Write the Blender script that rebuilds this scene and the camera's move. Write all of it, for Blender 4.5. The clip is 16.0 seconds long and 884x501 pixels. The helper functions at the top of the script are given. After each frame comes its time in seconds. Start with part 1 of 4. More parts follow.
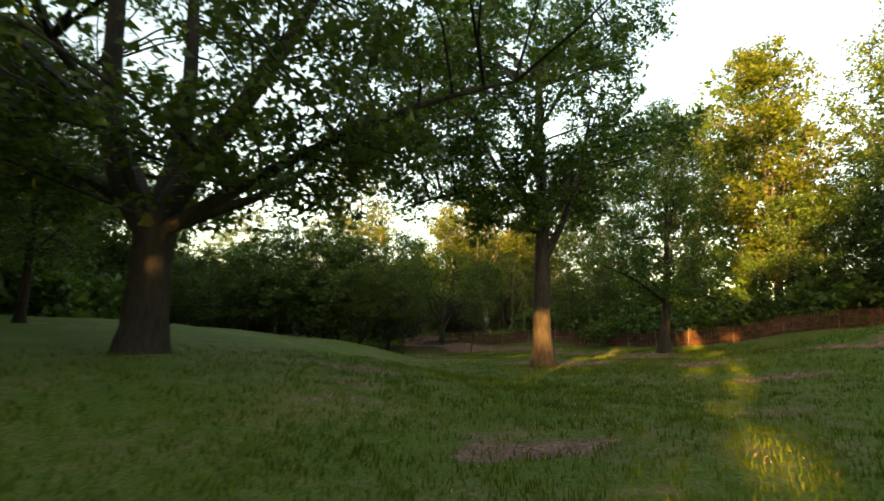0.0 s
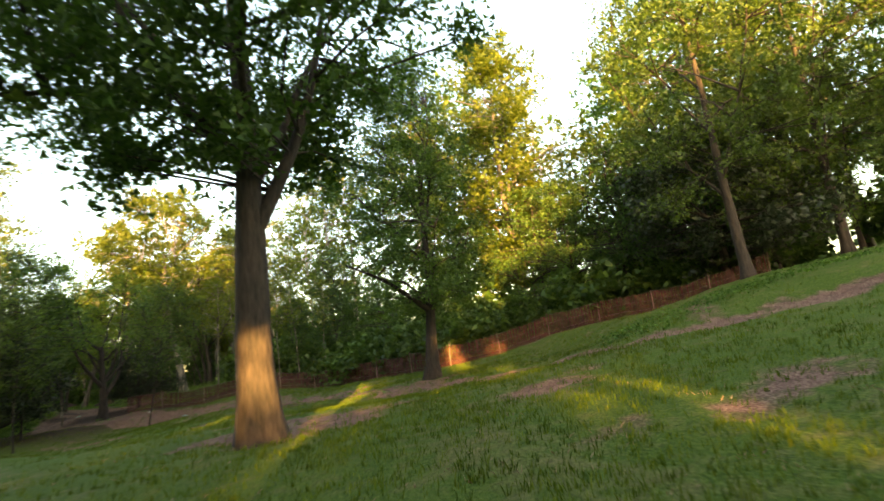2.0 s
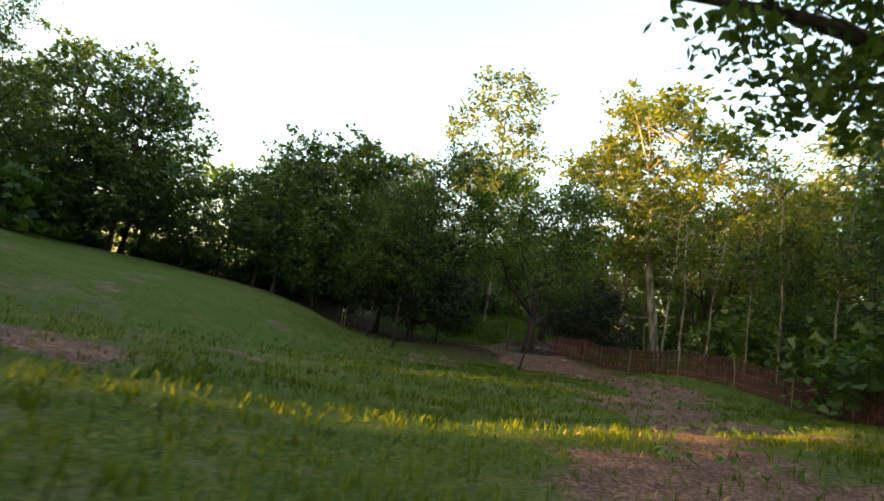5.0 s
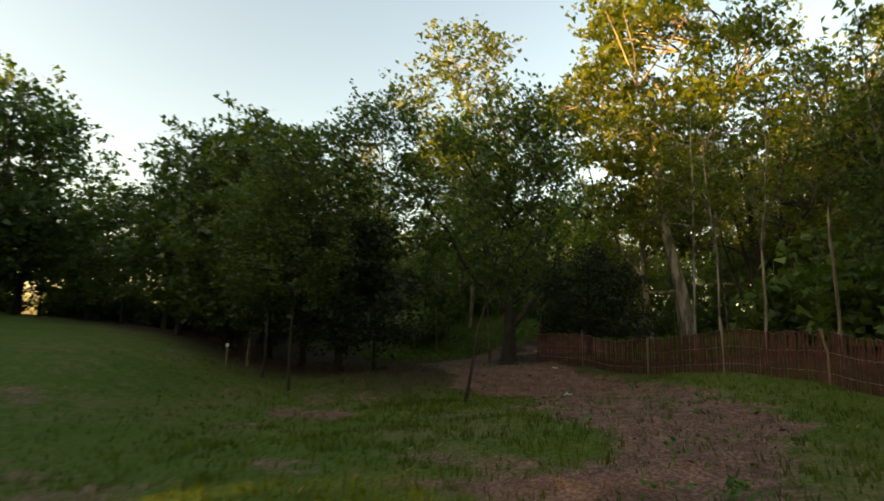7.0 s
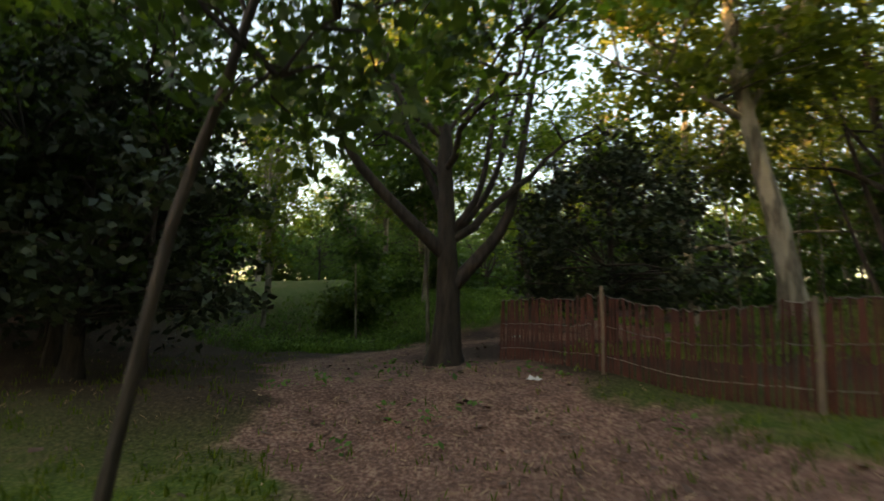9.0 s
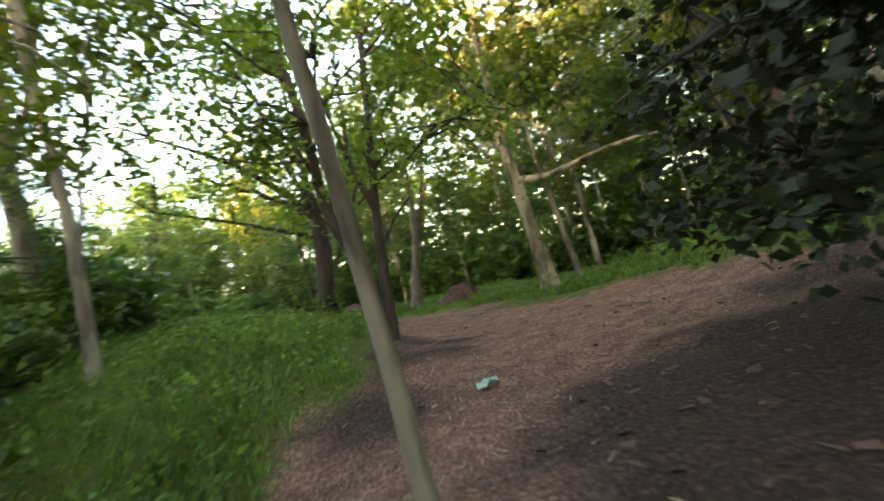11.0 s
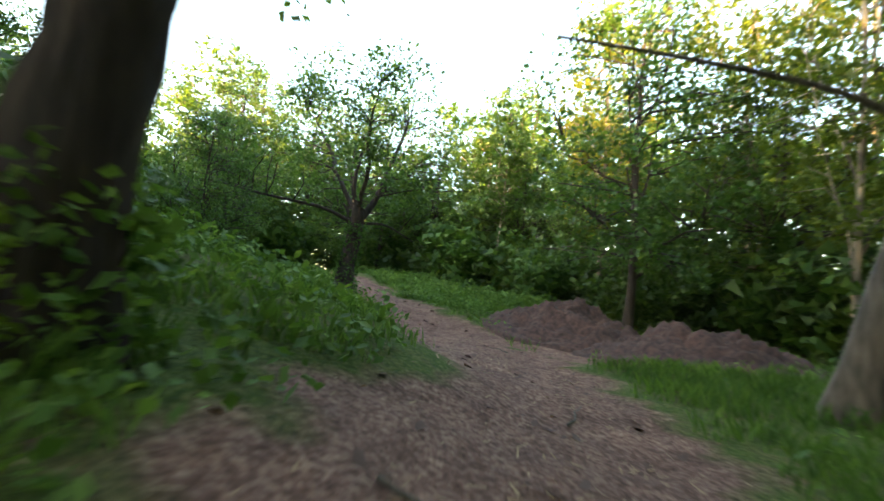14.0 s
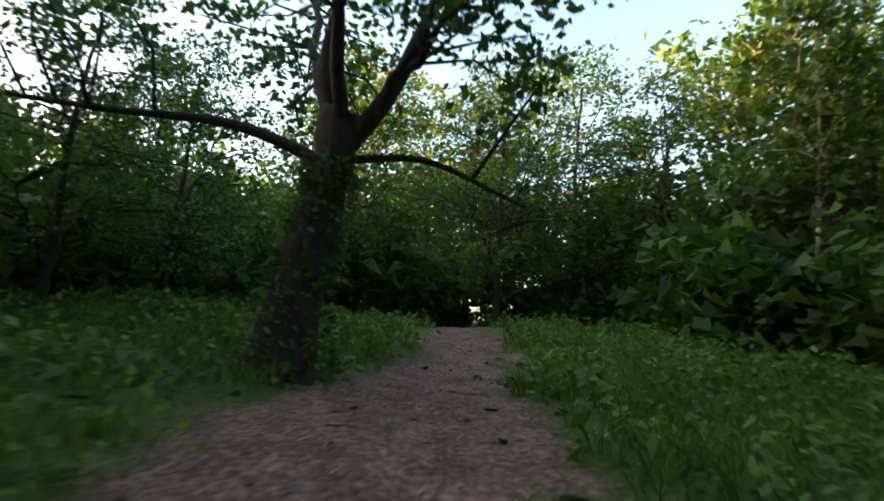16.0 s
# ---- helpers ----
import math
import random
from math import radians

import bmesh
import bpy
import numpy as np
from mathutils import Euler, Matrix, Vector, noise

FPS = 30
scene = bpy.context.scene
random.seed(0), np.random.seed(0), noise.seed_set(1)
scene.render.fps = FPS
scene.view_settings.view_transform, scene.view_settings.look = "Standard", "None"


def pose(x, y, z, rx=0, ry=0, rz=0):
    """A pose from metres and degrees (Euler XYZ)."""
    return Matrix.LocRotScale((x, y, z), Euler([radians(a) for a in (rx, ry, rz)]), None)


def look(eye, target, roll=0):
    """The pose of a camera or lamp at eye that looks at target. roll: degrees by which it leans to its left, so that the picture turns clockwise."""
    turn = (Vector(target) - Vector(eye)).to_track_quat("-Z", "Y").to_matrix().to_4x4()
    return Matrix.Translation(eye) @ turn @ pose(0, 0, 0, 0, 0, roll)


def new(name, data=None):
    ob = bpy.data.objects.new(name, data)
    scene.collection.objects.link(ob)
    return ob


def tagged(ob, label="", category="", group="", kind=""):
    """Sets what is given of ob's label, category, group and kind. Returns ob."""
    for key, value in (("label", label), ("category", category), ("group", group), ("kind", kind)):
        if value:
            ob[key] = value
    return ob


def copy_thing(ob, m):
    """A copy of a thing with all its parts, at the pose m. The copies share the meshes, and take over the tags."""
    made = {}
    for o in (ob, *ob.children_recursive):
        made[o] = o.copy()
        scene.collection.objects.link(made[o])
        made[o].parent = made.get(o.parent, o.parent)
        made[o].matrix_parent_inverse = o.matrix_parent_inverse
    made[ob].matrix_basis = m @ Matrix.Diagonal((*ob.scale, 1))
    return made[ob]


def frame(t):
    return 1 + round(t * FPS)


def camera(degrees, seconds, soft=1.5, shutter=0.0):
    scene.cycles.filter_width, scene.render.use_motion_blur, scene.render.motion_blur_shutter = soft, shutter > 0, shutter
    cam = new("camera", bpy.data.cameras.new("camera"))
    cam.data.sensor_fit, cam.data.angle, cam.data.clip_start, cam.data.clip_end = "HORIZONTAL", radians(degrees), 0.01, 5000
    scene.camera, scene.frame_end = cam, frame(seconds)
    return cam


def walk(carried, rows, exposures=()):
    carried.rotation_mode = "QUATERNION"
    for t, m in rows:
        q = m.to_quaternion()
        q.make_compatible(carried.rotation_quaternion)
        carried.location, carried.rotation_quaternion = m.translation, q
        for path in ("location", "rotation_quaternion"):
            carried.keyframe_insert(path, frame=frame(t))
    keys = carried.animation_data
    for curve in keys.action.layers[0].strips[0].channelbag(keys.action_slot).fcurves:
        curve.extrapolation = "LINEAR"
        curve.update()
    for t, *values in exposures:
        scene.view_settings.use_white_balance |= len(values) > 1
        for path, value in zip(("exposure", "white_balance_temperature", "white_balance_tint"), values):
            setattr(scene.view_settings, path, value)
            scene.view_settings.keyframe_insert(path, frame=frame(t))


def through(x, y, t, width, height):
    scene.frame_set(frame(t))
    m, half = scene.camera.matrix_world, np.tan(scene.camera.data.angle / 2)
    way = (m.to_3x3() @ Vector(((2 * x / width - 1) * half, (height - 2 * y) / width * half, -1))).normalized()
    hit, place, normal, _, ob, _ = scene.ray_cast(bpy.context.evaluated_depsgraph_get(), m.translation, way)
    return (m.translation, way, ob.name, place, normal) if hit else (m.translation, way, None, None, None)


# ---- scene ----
cam = camera(81.1, 16.0, soft=1.6, shutter=0.3)
PATH = [
    (0, (0.025, -0.548, 1.629), (0.035, 1.431, 1.918), 0.6),
    (0.5, (0.275, 1.701, 1.434), (0.468, 3.661, 1.787), 0.0),
    (1, (0.713, 4.197, 1.411), (1.219, 6.098, 1.770), -1.6),
    (1.5, (1.232, 6.587, 1.252), (2.037, 8.378, 1.629), -1.2),
    (2, (2.034, 8.814, 1.389), (3.056, 10.492, 1.765), -7.6),
    (2.5, (3.154, 10.958, 1.549), (4.352, 12.520, 1.902), -6.2),
    (3, (4.464, 12.712, 1.655), (5.618, 14.306, 2.010), 2.1),
    (3.5, (5.849, 15.232, 1.227), (6.677, 17.015, 1.595), 10.2),
    (4, (7.432, 18.008, 1.112), (7.494, 19.984, 1.416), 10.8),
    (4.5, (9.380, 20.201, 1.091), (8.660, 22.045, 1.374), 11.8),
    (4.7, (9.793, 20.677, 0.984), (8.853, 22.423, 1.248), 11.9),
    (5.4, (10.350, 22.900, 1.000), (9.184, 24.504, 1.261), 8.0),
    (6.1, (10.300, 25.700, 1.150), (9.054, 27.239, 1.428), 5.0),
    (6.8, (9.721, 28.463, 1.287), (8.510, 30.027, 1.582), 2.3),
    (7, (9.346, 29.417, 1.290), (8.165, 31.005, 1.579), 1.2),
    (7.5, (8.338, 31.796, 1.218), (7.218, 33.430, 1.490), -5.8),
    (8, (7.122, 33.754, 1.071), (6.051, 35.423, 1.329), -5.2),
    (8.5, (6.564, 36.326, 0.870), (5.447, 37.967, 1.118), -4.8),
    (9, (5.579, 38.500, 0.906), (4.379, 40.083, 1.137), 1.2),
    (9.2, (5.096, 39.200, 0.916), (3.808, 40.715, 1.131), 4.7),
    (9.7, (3.300, 40.700, 0.950), (2.075, 42.267, 1.159), 2.0),
    (10.2, (1.300, 42.400, 1.000), (0.365, 44.159, 1.174), -5.0),
    (10.7, (-0.600, 44.500, 1.150), (-0.946, 46.465, 1.290), -12.0),
    (11.3, (-2.154, 47.008, 1.435), (-1.696, 48.952, 1.537), -18.4),
    (11.5, (-1.981, 47.837, 1.264), (-1.440, 49.759, 1.379), -21.0),
    (12, (-1.358, 50.002, 1.014), (-0.929, 51.942, 1.245), -7.5),
    (12.5, (-0.143, 52.216, 1.081), (-0.472, 54.172, 1.333), 7.8),
    (13, (-0.299, 54.652, 1.158), (-0.997, 56.511, 1.396), 7.1),
    (13.5, (-0.674, 56.818, 1.333), (-1.739, 58.499, 1.532), 9.0),
    (14, (-1.481, 58.959, 1.320), (-2.845, 60.410, 1.509), 4.8),
    (14.5, (-3.136, 61.500, 1.343), (-4.703, 62.725, 1.548), 4.8),
    (15, (-4.913, 63.707, 1.372), (-6.605, 64.740, 1.635), 3.7),
    (15.5, (-6.506, 65.245, 1.534), (-8.281, 66.113, 1.845), 3.8),
    (16, (-8.122, 66.873, 1.636), (-9.983, 67.508, 1.997), 4.4),
]
EXPOSE = [(0.0, 2.6, 9300, 13), (1.0, 2.92, 8800, 13), (2.5, 3.25, 8400, 12), (4.5, 2.97, 7800, 12), (7.0, 2.2, 9200, 14), (8.0, 2.08, 9500, 14), (9.0, 2.85, 8500, 14), (11.5, 4.6, 7900, 13), (13.0, 4.36, 7700, 11), (14.0, 4.0, 7000, 9), (14.5, 3.9, 6600, 9), (15.5, 3.4, 6100, 11), (16.0, 2.88, 6700, 13)]
walk(cam, [(t, look(eye, target, roll)) for t, eye, target, roll in PATH], EXPOSE)

# ---- sky and sun ----
SUN_YAW, SUN_HIGH = 153.0, 7.5  # degrees to the left of +y, degrees above the horizon
world = bpy.data.worlds.new("sky")
scene.world = world
world.use_nodes = True
wn = world.node_tree.nodes
sky = wn.new("ShaderNodeTexSky")
sky.sky_type = "NISHITA"
sky.sun_disc = False
sky.sun_elevation = radians(SUN_HIGH)
sky.sun_rotation = radians(-SUN_YAW)
sky.air_density, sky.dust_density, sky.ozone_density = 1.0, 2.0, 1.0
wn["Background"].inputs["Strength"].default_value = 0.15
world.node_tree.links.new(sky.outputs[0], wn["Background"].inputs["Color"])
sun_data = bpy.data.lights.new("sun", "SUN")
sun_data.energy, sun_data.angle, sun_data.color = 5.0, radians(0.6), (1.0, 0.6, 0.2)
sun = new("sun", sun_data)
sun_dir = Vector((-math.sin(radians(SUN_YAW)) * math.cos(radians(SUN_HIGH)), math.cos(radians(SUN_YAW)) * math.cos(radians(SUN_HIGH)), math.sin(radians(SUN_HIGH))))
sun.matrix_world = look((0, 0, 60), Vector((0, 0, 60)) - sun_dir)


# ---- materials ----
def material(name):
    m = bpy.data.materials.new(name)
    m.use_nodes = True
    return m, m.node_tree.nodes, m.node_tree.links


def noise_node(n, l, scale, detail=4.0, vec=None):
    t = n.new("ShaderNodeTexNoise")
    t.inputs["Scale"].default_value, t.inputs["Detail"].default_value = scale, detail
    if vec is not None:
        l.new(vec, t.inputs["Vector"])
    return t


def ramp(n, l, src, stops):
    r = n.new("ShaderNodeValToRGB")
    while len(r.color_ramp.elements) < len(stops):
        r.color_ramp.elements.new(0.5)
    for e, (p, c) in zip(r.color_ramp.elements, stops):
        e.position, e.color = p, (*c, 1)
    l.new(src, r.inputs["Fac"])
    return r


def mix(n, l, fac, a, b, kind="MIX"):
    m = n.new("ShaderNodeMix")
    m.data_type, m.blend_type = "RGBA", kind
    for s, v in ((m.inputs[0], fac), (m.inputs[6], a), (m.inputs[7], b)):
        if isinstance(v, (int, float)):
            s.default_value = v
        elif isinstance(v, tuple):
            s.default_value = (*v, 1)
        else:
            l.new(v, s)
    return m.outputs[2]


def bump(n, l, src, strength, distance, to):
    b = n.new("ShaderNodeBump")
    b.inputs["Strength"].default_value, b.inputs["Distance"].default_value = strength, distance
    l.new(src, b.inputs["Height"])
    l.new(b.outputs[0], to)


def leaf_material(name, dark, mid, light, through=0.45, gloss=0.55, sheen=0.5):
    m, n, l = material(name)
    geo, ob = n.new("ShaderNodeNewGeometry"), n.new("ShaderNodeObjectInfo")
    big = noise_node(n, l, 0.9, 2.0, geo.outputs["Position"])
    r = ramp(n, l, geo.outputs["Random Per Island"], [(0.0, dark), (0.5, mid), (1.0, light)])
    shade = ramp(n, l, big.outputs[0], [(0.3, (0.62, 0.66, 0.6)), (0.7, (1.2, 1.15, 1.0))])
    c = mix(n, l, 1.0, r.outputs[0], shade.outputs[0], "MULTIPLY")
    tint = ramp(n, l, ob.outputs["Random"], [(0.0, (0.8, 0.9, 0.85)), (1.0, (1.2, 1.08, 0.95))])
    c = mix(n, l, 1.0, c, tint.outputs[0], "MULTIPLY")
    p = n["Principled BSDF"]
    p.inputs["Roughness"].default_value, p.inputs["Specular IOR Level"].default_value = gloss, sheen
    l.new(c, p.inputs["Base Color"])
    tr, add = n.new("ShaderNodeBsdfTranslucent"), n.new("ShaderNodeMixShader")
    l.new(mix(n, l, 1.0, c, (1.25, 1.15, 0.55), "MULTIPLY"), tr.inputs["Color"])
    add.inputs[0].default_value = through
    l.new(p.outputs[0], add.inputs[1])
    l.new(tr.outputs[0], add.inputs[2])
    l.new(add.outputs[0], n["Material Output"].inputs["Surface"])
    return m


def bark_material(name, dark, light, patches=None, deep=0.6):
    m, n, l = material(name)
    co, mp = n.new("ShaderNodeTexCoord"), n.new("ShaderNodeMapping")
    mp.inputs["Scale"].default_value = (1.0, 1.0, 0.22)
    l.new(co.outputs["Object"], mp.inputs["Vector"])
    fine, broad = noise_node(n, l, 14.0, 6.0, mp.outputs[0]), noise_node(n, l, 1.4, 3.0, co.outputs["Object"])
    c = ramp(n, l, fine.outputs[0], [(0.3, dark), (0.72, light)]).outputs[0]
    if patches:
        blotch = noise_node(n, l, 3.2, 3.0, mp.outputs[0])
        c = mix(n, l, ramp(n, l, blotch.outputs[0], [(0.46, (0, 0, 0)), (0.54, (1, 1, 1))]).outputs[0], c, patches)
    c = mix(n, l, 1.0, c, ramp(n, l, broad.outputs[0], [(0.3, (0.7, 0.72, 0.66)), (0.75, (1.15, 1.1, 1.05))]).outputs[0], "MULTIPLY")
    p = n["Principled BSDF"]
    p.inputs["Roughness"].default_value = 0.9
    l.new(c, p.inputs["Base Color"])
    bump(n, l, fine.outputs[0], deep, 0.05, p.inputs["Normal"])
    return m


def plain(name, a, b, scale=6.0, rough=0.8, metal=0.0):
    m, n, l = material(name)
    co, ob = n.new("ShaderNodeTexCoord"), n.new("ShaderNodeObjectInfo")
    t = noise_node(n, l, scale, 5.0, co.outputs["Object"])
    c = ramp(n, l, t.outputs[0], [(0.3, a), (0.75, b)]).outputs[0]
    c = mix(n, l, 1.0, c, ramp(n, l, ob.outputs["Random"], [(0, (0.78, 0.8, 0.82)), (1, (1.12, 1.1, 1.08))]).outputs[0], "MULTIPLY")
    p = n["Principled BSDF"]
    p.inputs["Roughness"].default_value, p.inputs["Metallic"].default_value = rough, metal
    l.new(c, p.inputs["Base Color"])
    bump(n, l, t.outputs[0], 0.3, 0.02, p.inputs["Normal"])
    return m


LEAF_OAK = leaf_material("leaf_oak", (0.035, 0.078, 0.02), (0.06, 0.12, 0.028), (0.1, 0.17, 0.04))
LEAF_WOOD = leaf_material("leaf_wood", (0.04, 0.098, 0.022), (0.066, 0.145, 0.032), (0.11, 0.2, 0.05))
# Yellow-green spring leaf; some of the low sun's gold is put into its colour.
LEAF_SPRING_SUNNY = leaf_material("leaf_spring_sunny", (0.08, 0.125, 0.022), (0.125, 0.175, 0.032), (0.19, 0.235, 0.05), 0.62)
LEAF_PALE = leaf_material("leaf_pale", (0.05, 0.09, 0.03), (0.085, 0.13, 0.045), (0.13, 0.18, 0.07))
LEAF_YEW = leaf_material("leaf_evergreen", (0.012, 0.026, 0.009), (0.02, 0.036, 0.012), (0.03, 0.05, 0.018), 0.12)
LEAF_HERB = leaf_material("leaf_herb", (0.055, 0.13, 0.032), (0.092, 0.2, 0.05), (0.155, 0.285, 0.078), 0.4, 0.6, 0.3)
LEAF_FRESH = leaf_material("leaf_fresh", (0.065, 0.135, 0.024), (0.105, 0.195, 0.035), (0.165, 0.27, 0.055), 0.6)
GRASS = leaf_material("grass_blade", (0.05, 0.1, 0.012), (0.085, 0.145, 0.017), (0.15, 0.195, 0.04), 0.4, 0.75, 0.15)
STRAW = plain("straw", (0.26, 0.17, 0.1), (0.46, 0.33, 0.2), 9.0, 0.95)
BARK = bark_material("bark_brown", (0.018, 0.013, 0.011), (0.062, 0.046, 0.037))
# Darker copy of the brown bark: the first oak's shade is in its colour.
BARK_SHADED = bark_material("bark_oak_shaded", (0.012, 0.01, 0.008), (0.045, 0.035, 0.028))
BARK_GREY = bark_material("bark_grey", (0.06, 0.05, 0.041), (0.18, 0.152, 0.125))
BARK_PALE = bark_material("bark_sycamore", (0.07, 0.06, 0.045), (0.19, 0.165, 0.13), (0.31, 0.275, 0.22), 0.4)
FENCE = plain("fence_slat", (0.05, 0.016, 0.011), (0.13, 0.036, 0.022), 5.0, 0.8)
FENCE_POST = plain("fence_post", (0.16, 0.12, 0.085), (0.3, 0.23, 0.17), 7.0, 0.85)
WIRE = plain("wire", (0.2, 0.19, 0.18), (0.35, 0.33, 0.3), 9.0, 0.45, 0.8)
SIGN = plain("sign_paint", (0.68, 0.68, 0.66), (0.8, 0.8, 0.78), 4.0, 0.4)
EARTH = plain("turned_earth", (0.024, 0.013, 0.01), (0.125, 0.064, 0.048), 11.0, 0.95)


# ---- ground ----
# Gentle planes that blend into one another: x, y, height, slope along x, slope along y.
PLANES = [
    (0, 0, 0.35, 0.02, -0.01), (-6.5, 11, 1.0, -0.05, 0.0), (-15, 23, 1.7, -0.05, 0.0), (4, 20, 0.2, 0.03, 0.0), (10, 14, 0.7, 0.1, 0.0), (22, 19, 2.6, 0.13, -0.02), (22.6, 23.6, 1.9, 0.1, 0.0),
    (11.5, 27, 0.4, 0.08, 0.0), (11, 36, 0.2, 0.1, 0.0), (9, 29, 0.05, 0.05, 0.0), (5, 40, -0.15, 0.12, 0.0), (9, 46, 0.9, 0.15, 0.0),
    (0, 46, 0.05, 0.06, 0.0), (-2, 49, 0.1, 0.12, 0.02), (-0.5, 54, 0.2, 0.04, 0.0), (-1.2, 62, 0.4, 0.0, 0.0), (-7.7, 59, 1.75, -0.13, 0.0), (-4.4, 59.4, 1.15, -0.2, 0.0),
    (-6.2, 66, 0.6, -0.03, 0.0), (-12.6, 68.2, 1.3, -0.08, 0.0), (-6.7, 72.2, 0.7, -0.03, 0.0), (-11.5, 73.5, 1.5, -0.05, 0.03), (-15.8, 67.3, 1.75, -0.05, 0.0), (-18, 73, 2.1, 0.0, 0.0), (-1.6, 65.2, 0.65, 0.0, 0.0), (6, 66, 0.3, 0.03, 0.0), (-12, 32, 0.9, -0.05, 0.0), (5.4, 55.0, 0.95, 0.13, 0.0), (-3.0, 54.0, 1.05, -0.14, 0.0),
]
PLANE = np.array(PLANES)
TRAIL = np.array([(24, 9), (19, 12.6), (15.2, 15.8), (12.7, 18.2), (11.4, 22), (10.1, 26), (9.2, 30), (8.4, 34.5), (7.5, 38), (5.0, 41.2), (1.6, 43.2), (-0.9, 45.2), (-0.5, 48), (0.4, 51), (0.1, 54.5), (-1.0, 58.5), (-3.0, 61.9), (-5.6, 64.6), (-8.6, 66.9), (-11.8, 68.1), (-14.5, 69.4), (-20, 71.5)])


def height(x, y):
    x, y = np.asarray(x, float), np.asarray(y, float)
    top, low = np.zeros_like(x), np.zeros_like(x)
    for px, py, pz, gx, gy in PLANE:
        dx, dy = x - px, y - py
        d = np.hypot(dx, dy)
        w = 1.0 / (1.0 + (d / 3.0) ** 2) ** 3
        k = np.minimum(1.0, 14.0 / np.maximum(d, 1e-6))
        top += w * (pz + k * (gx * dx + gy * dy))
        low += w
    z = top / low
    return z + 0.05 * np.sin(x * 0.9 + 1.3 * np.sin(y * 0.4)) * np.sin(y * 0.7 + 0.6) + 0.025 * np.sin(x * 2.3 + y * 1.1) * np.sin(y * 2.9 - x)


def trail_distance(x, y, line=TRAIL):
    x, y = np.asarray(x, float), np.asarray(y, float)
    best = np.full(x.shape, 1e9)
    for (ax, ay), (bx, by) in zip(line[:-1], line[1:]):
        t = np.clip(((x - ax) * (bx - ax) + (y - ay) * (by - ay)) / ((bx - ax) ** 2 + (by - ay) ** 2), 0, 1)
        best = np.minimum(best, np.hypot(x - ax - t * (bx - ax), y - ay - t * (by - ay)))
    return best


def wobble(x, y, s):
    return np.sin(x * s + 2.1 * np.sin(y * s * 0.7 + 1)) * np.sin(y * s * 1.13 + 1.7 * np.sin(x * s * 0.6))


def trail_half(y):
    return np.interp(y, [12, 20, 34, 40, 46, 50.5, 53.5, 56.5, 58.5, 62, 65, 67, 69.5], [0.7, 0.85, 1.2, 1.7, 2.5, 3.6, 3.0, 2.3, 1.55, 1.35, 1.5, 1.1, 0.8])


def dirt_amount(x, y):
    """How bare the ground is: the trail in the wood and worn patches on the lawn."""
    d = trail_distance(x, y)
    half = trail_half(y)
    trail = np.clip((half + 0.35 * wobble(x, y, 1.7) + 0.2 * wobble(x + 3, y, 4.1) - d) / 0.7, 0, 1)
    strength = np.interp(y, [12, 20, 36, 44, 47], [0.95, 0.9, 0.85, 0.9, 1.0])
    patch = np.clip((wobble(x + 7, y + 2, 0.55) + 0.5 * wobble(x, y, 1.6) - 0.72) / 0.5, 0, 1) * (y < 46) * 0.45
    for cx, cy, r in ((-1.8, 11.0, 0.9), (1.4, 5.5, 0.9), (8.5, 12.2, 0.8), (5.2, 20.6, 1.7), (4.9, 23.6, 0.9), (10.3, 25.6, 1.3), (8.4, 16.4, 0.7), (-4.5, 14, 0.7), (9.2, 31.5, 1.3), (7.6, 34, 1.3), (0.3, 36.9, 0.9), (6.2, 38.9, 1.5), (7.3, 37.5, 1.2), (4.6, 41.3, 1.7), (2.0, 42.5, 1.5), (-7.4, 67.4, 1.7), (-6.0, 67.0, 1.3)):
        patch = np.maximum(patch, (0.82 if cy < 38 else 0.9) * np.clip((r + (0.3 if cy < 38 else 0.0) + 0.5 * wobble(x, y, 2.2) - np.hypot((x - cx) * 0.7, y - cy)) / 0.9, 0, 1))
    return np.maximum(trail * strength, patch)


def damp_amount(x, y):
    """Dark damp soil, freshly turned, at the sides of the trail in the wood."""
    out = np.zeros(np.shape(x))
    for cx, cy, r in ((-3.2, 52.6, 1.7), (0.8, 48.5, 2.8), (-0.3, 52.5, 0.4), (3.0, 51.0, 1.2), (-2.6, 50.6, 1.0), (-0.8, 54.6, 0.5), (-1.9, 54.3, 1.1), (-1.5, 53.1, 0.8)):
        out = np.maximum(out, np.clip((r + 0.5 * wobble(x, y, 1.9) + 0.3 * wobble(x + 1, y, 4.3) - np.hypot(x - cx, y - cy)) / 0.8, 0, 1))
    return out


def wood_amount(x, y):
    """Leaf litter under the trees outside the lawn."""
    edge = np.interp(x, [-40, -14, -4, 0, 4], [36, 37, 38, 38.5, 43])
    back = np.clip((y - edge) / 3.0, 0, 1)
    right = np.clip((trail_distance(x, y, FENCE_LINE) - 0.0) / 1.5, 0, 1) * beyond_fence(x, y)
    return np.clip(np.maximum(back * np.clip((53 - y) / 7, 0, 1), np.maximum(right * np.clip((54 - y) / 7, 0, 1), 0.25 * np.clip((y - 46) / 6, 0, 1))), 0, 1)


FENCE_LINE = np.array([(25.0, 20.4), (22.7, 23.1), (20.4, 26.2), (17.2, 28.4), (14.7, 30.6), (13.4, 33.6), (11.2, 38.6), (9.3, 41.0), (7.7, 42.3), (6.1, 43.5), (4.4, 44.4), (2.9, 45.0), (1.5, 45.4)])


def beyond_fence(x, y):
    line_x = np.interp(y, FENCE_LINE[:, 1], FENCE_LINE[:, 0])
    return (np.asarray(x) > line_x) & (np.asarray(y) > 19) & (np.asarray(y) < 54)


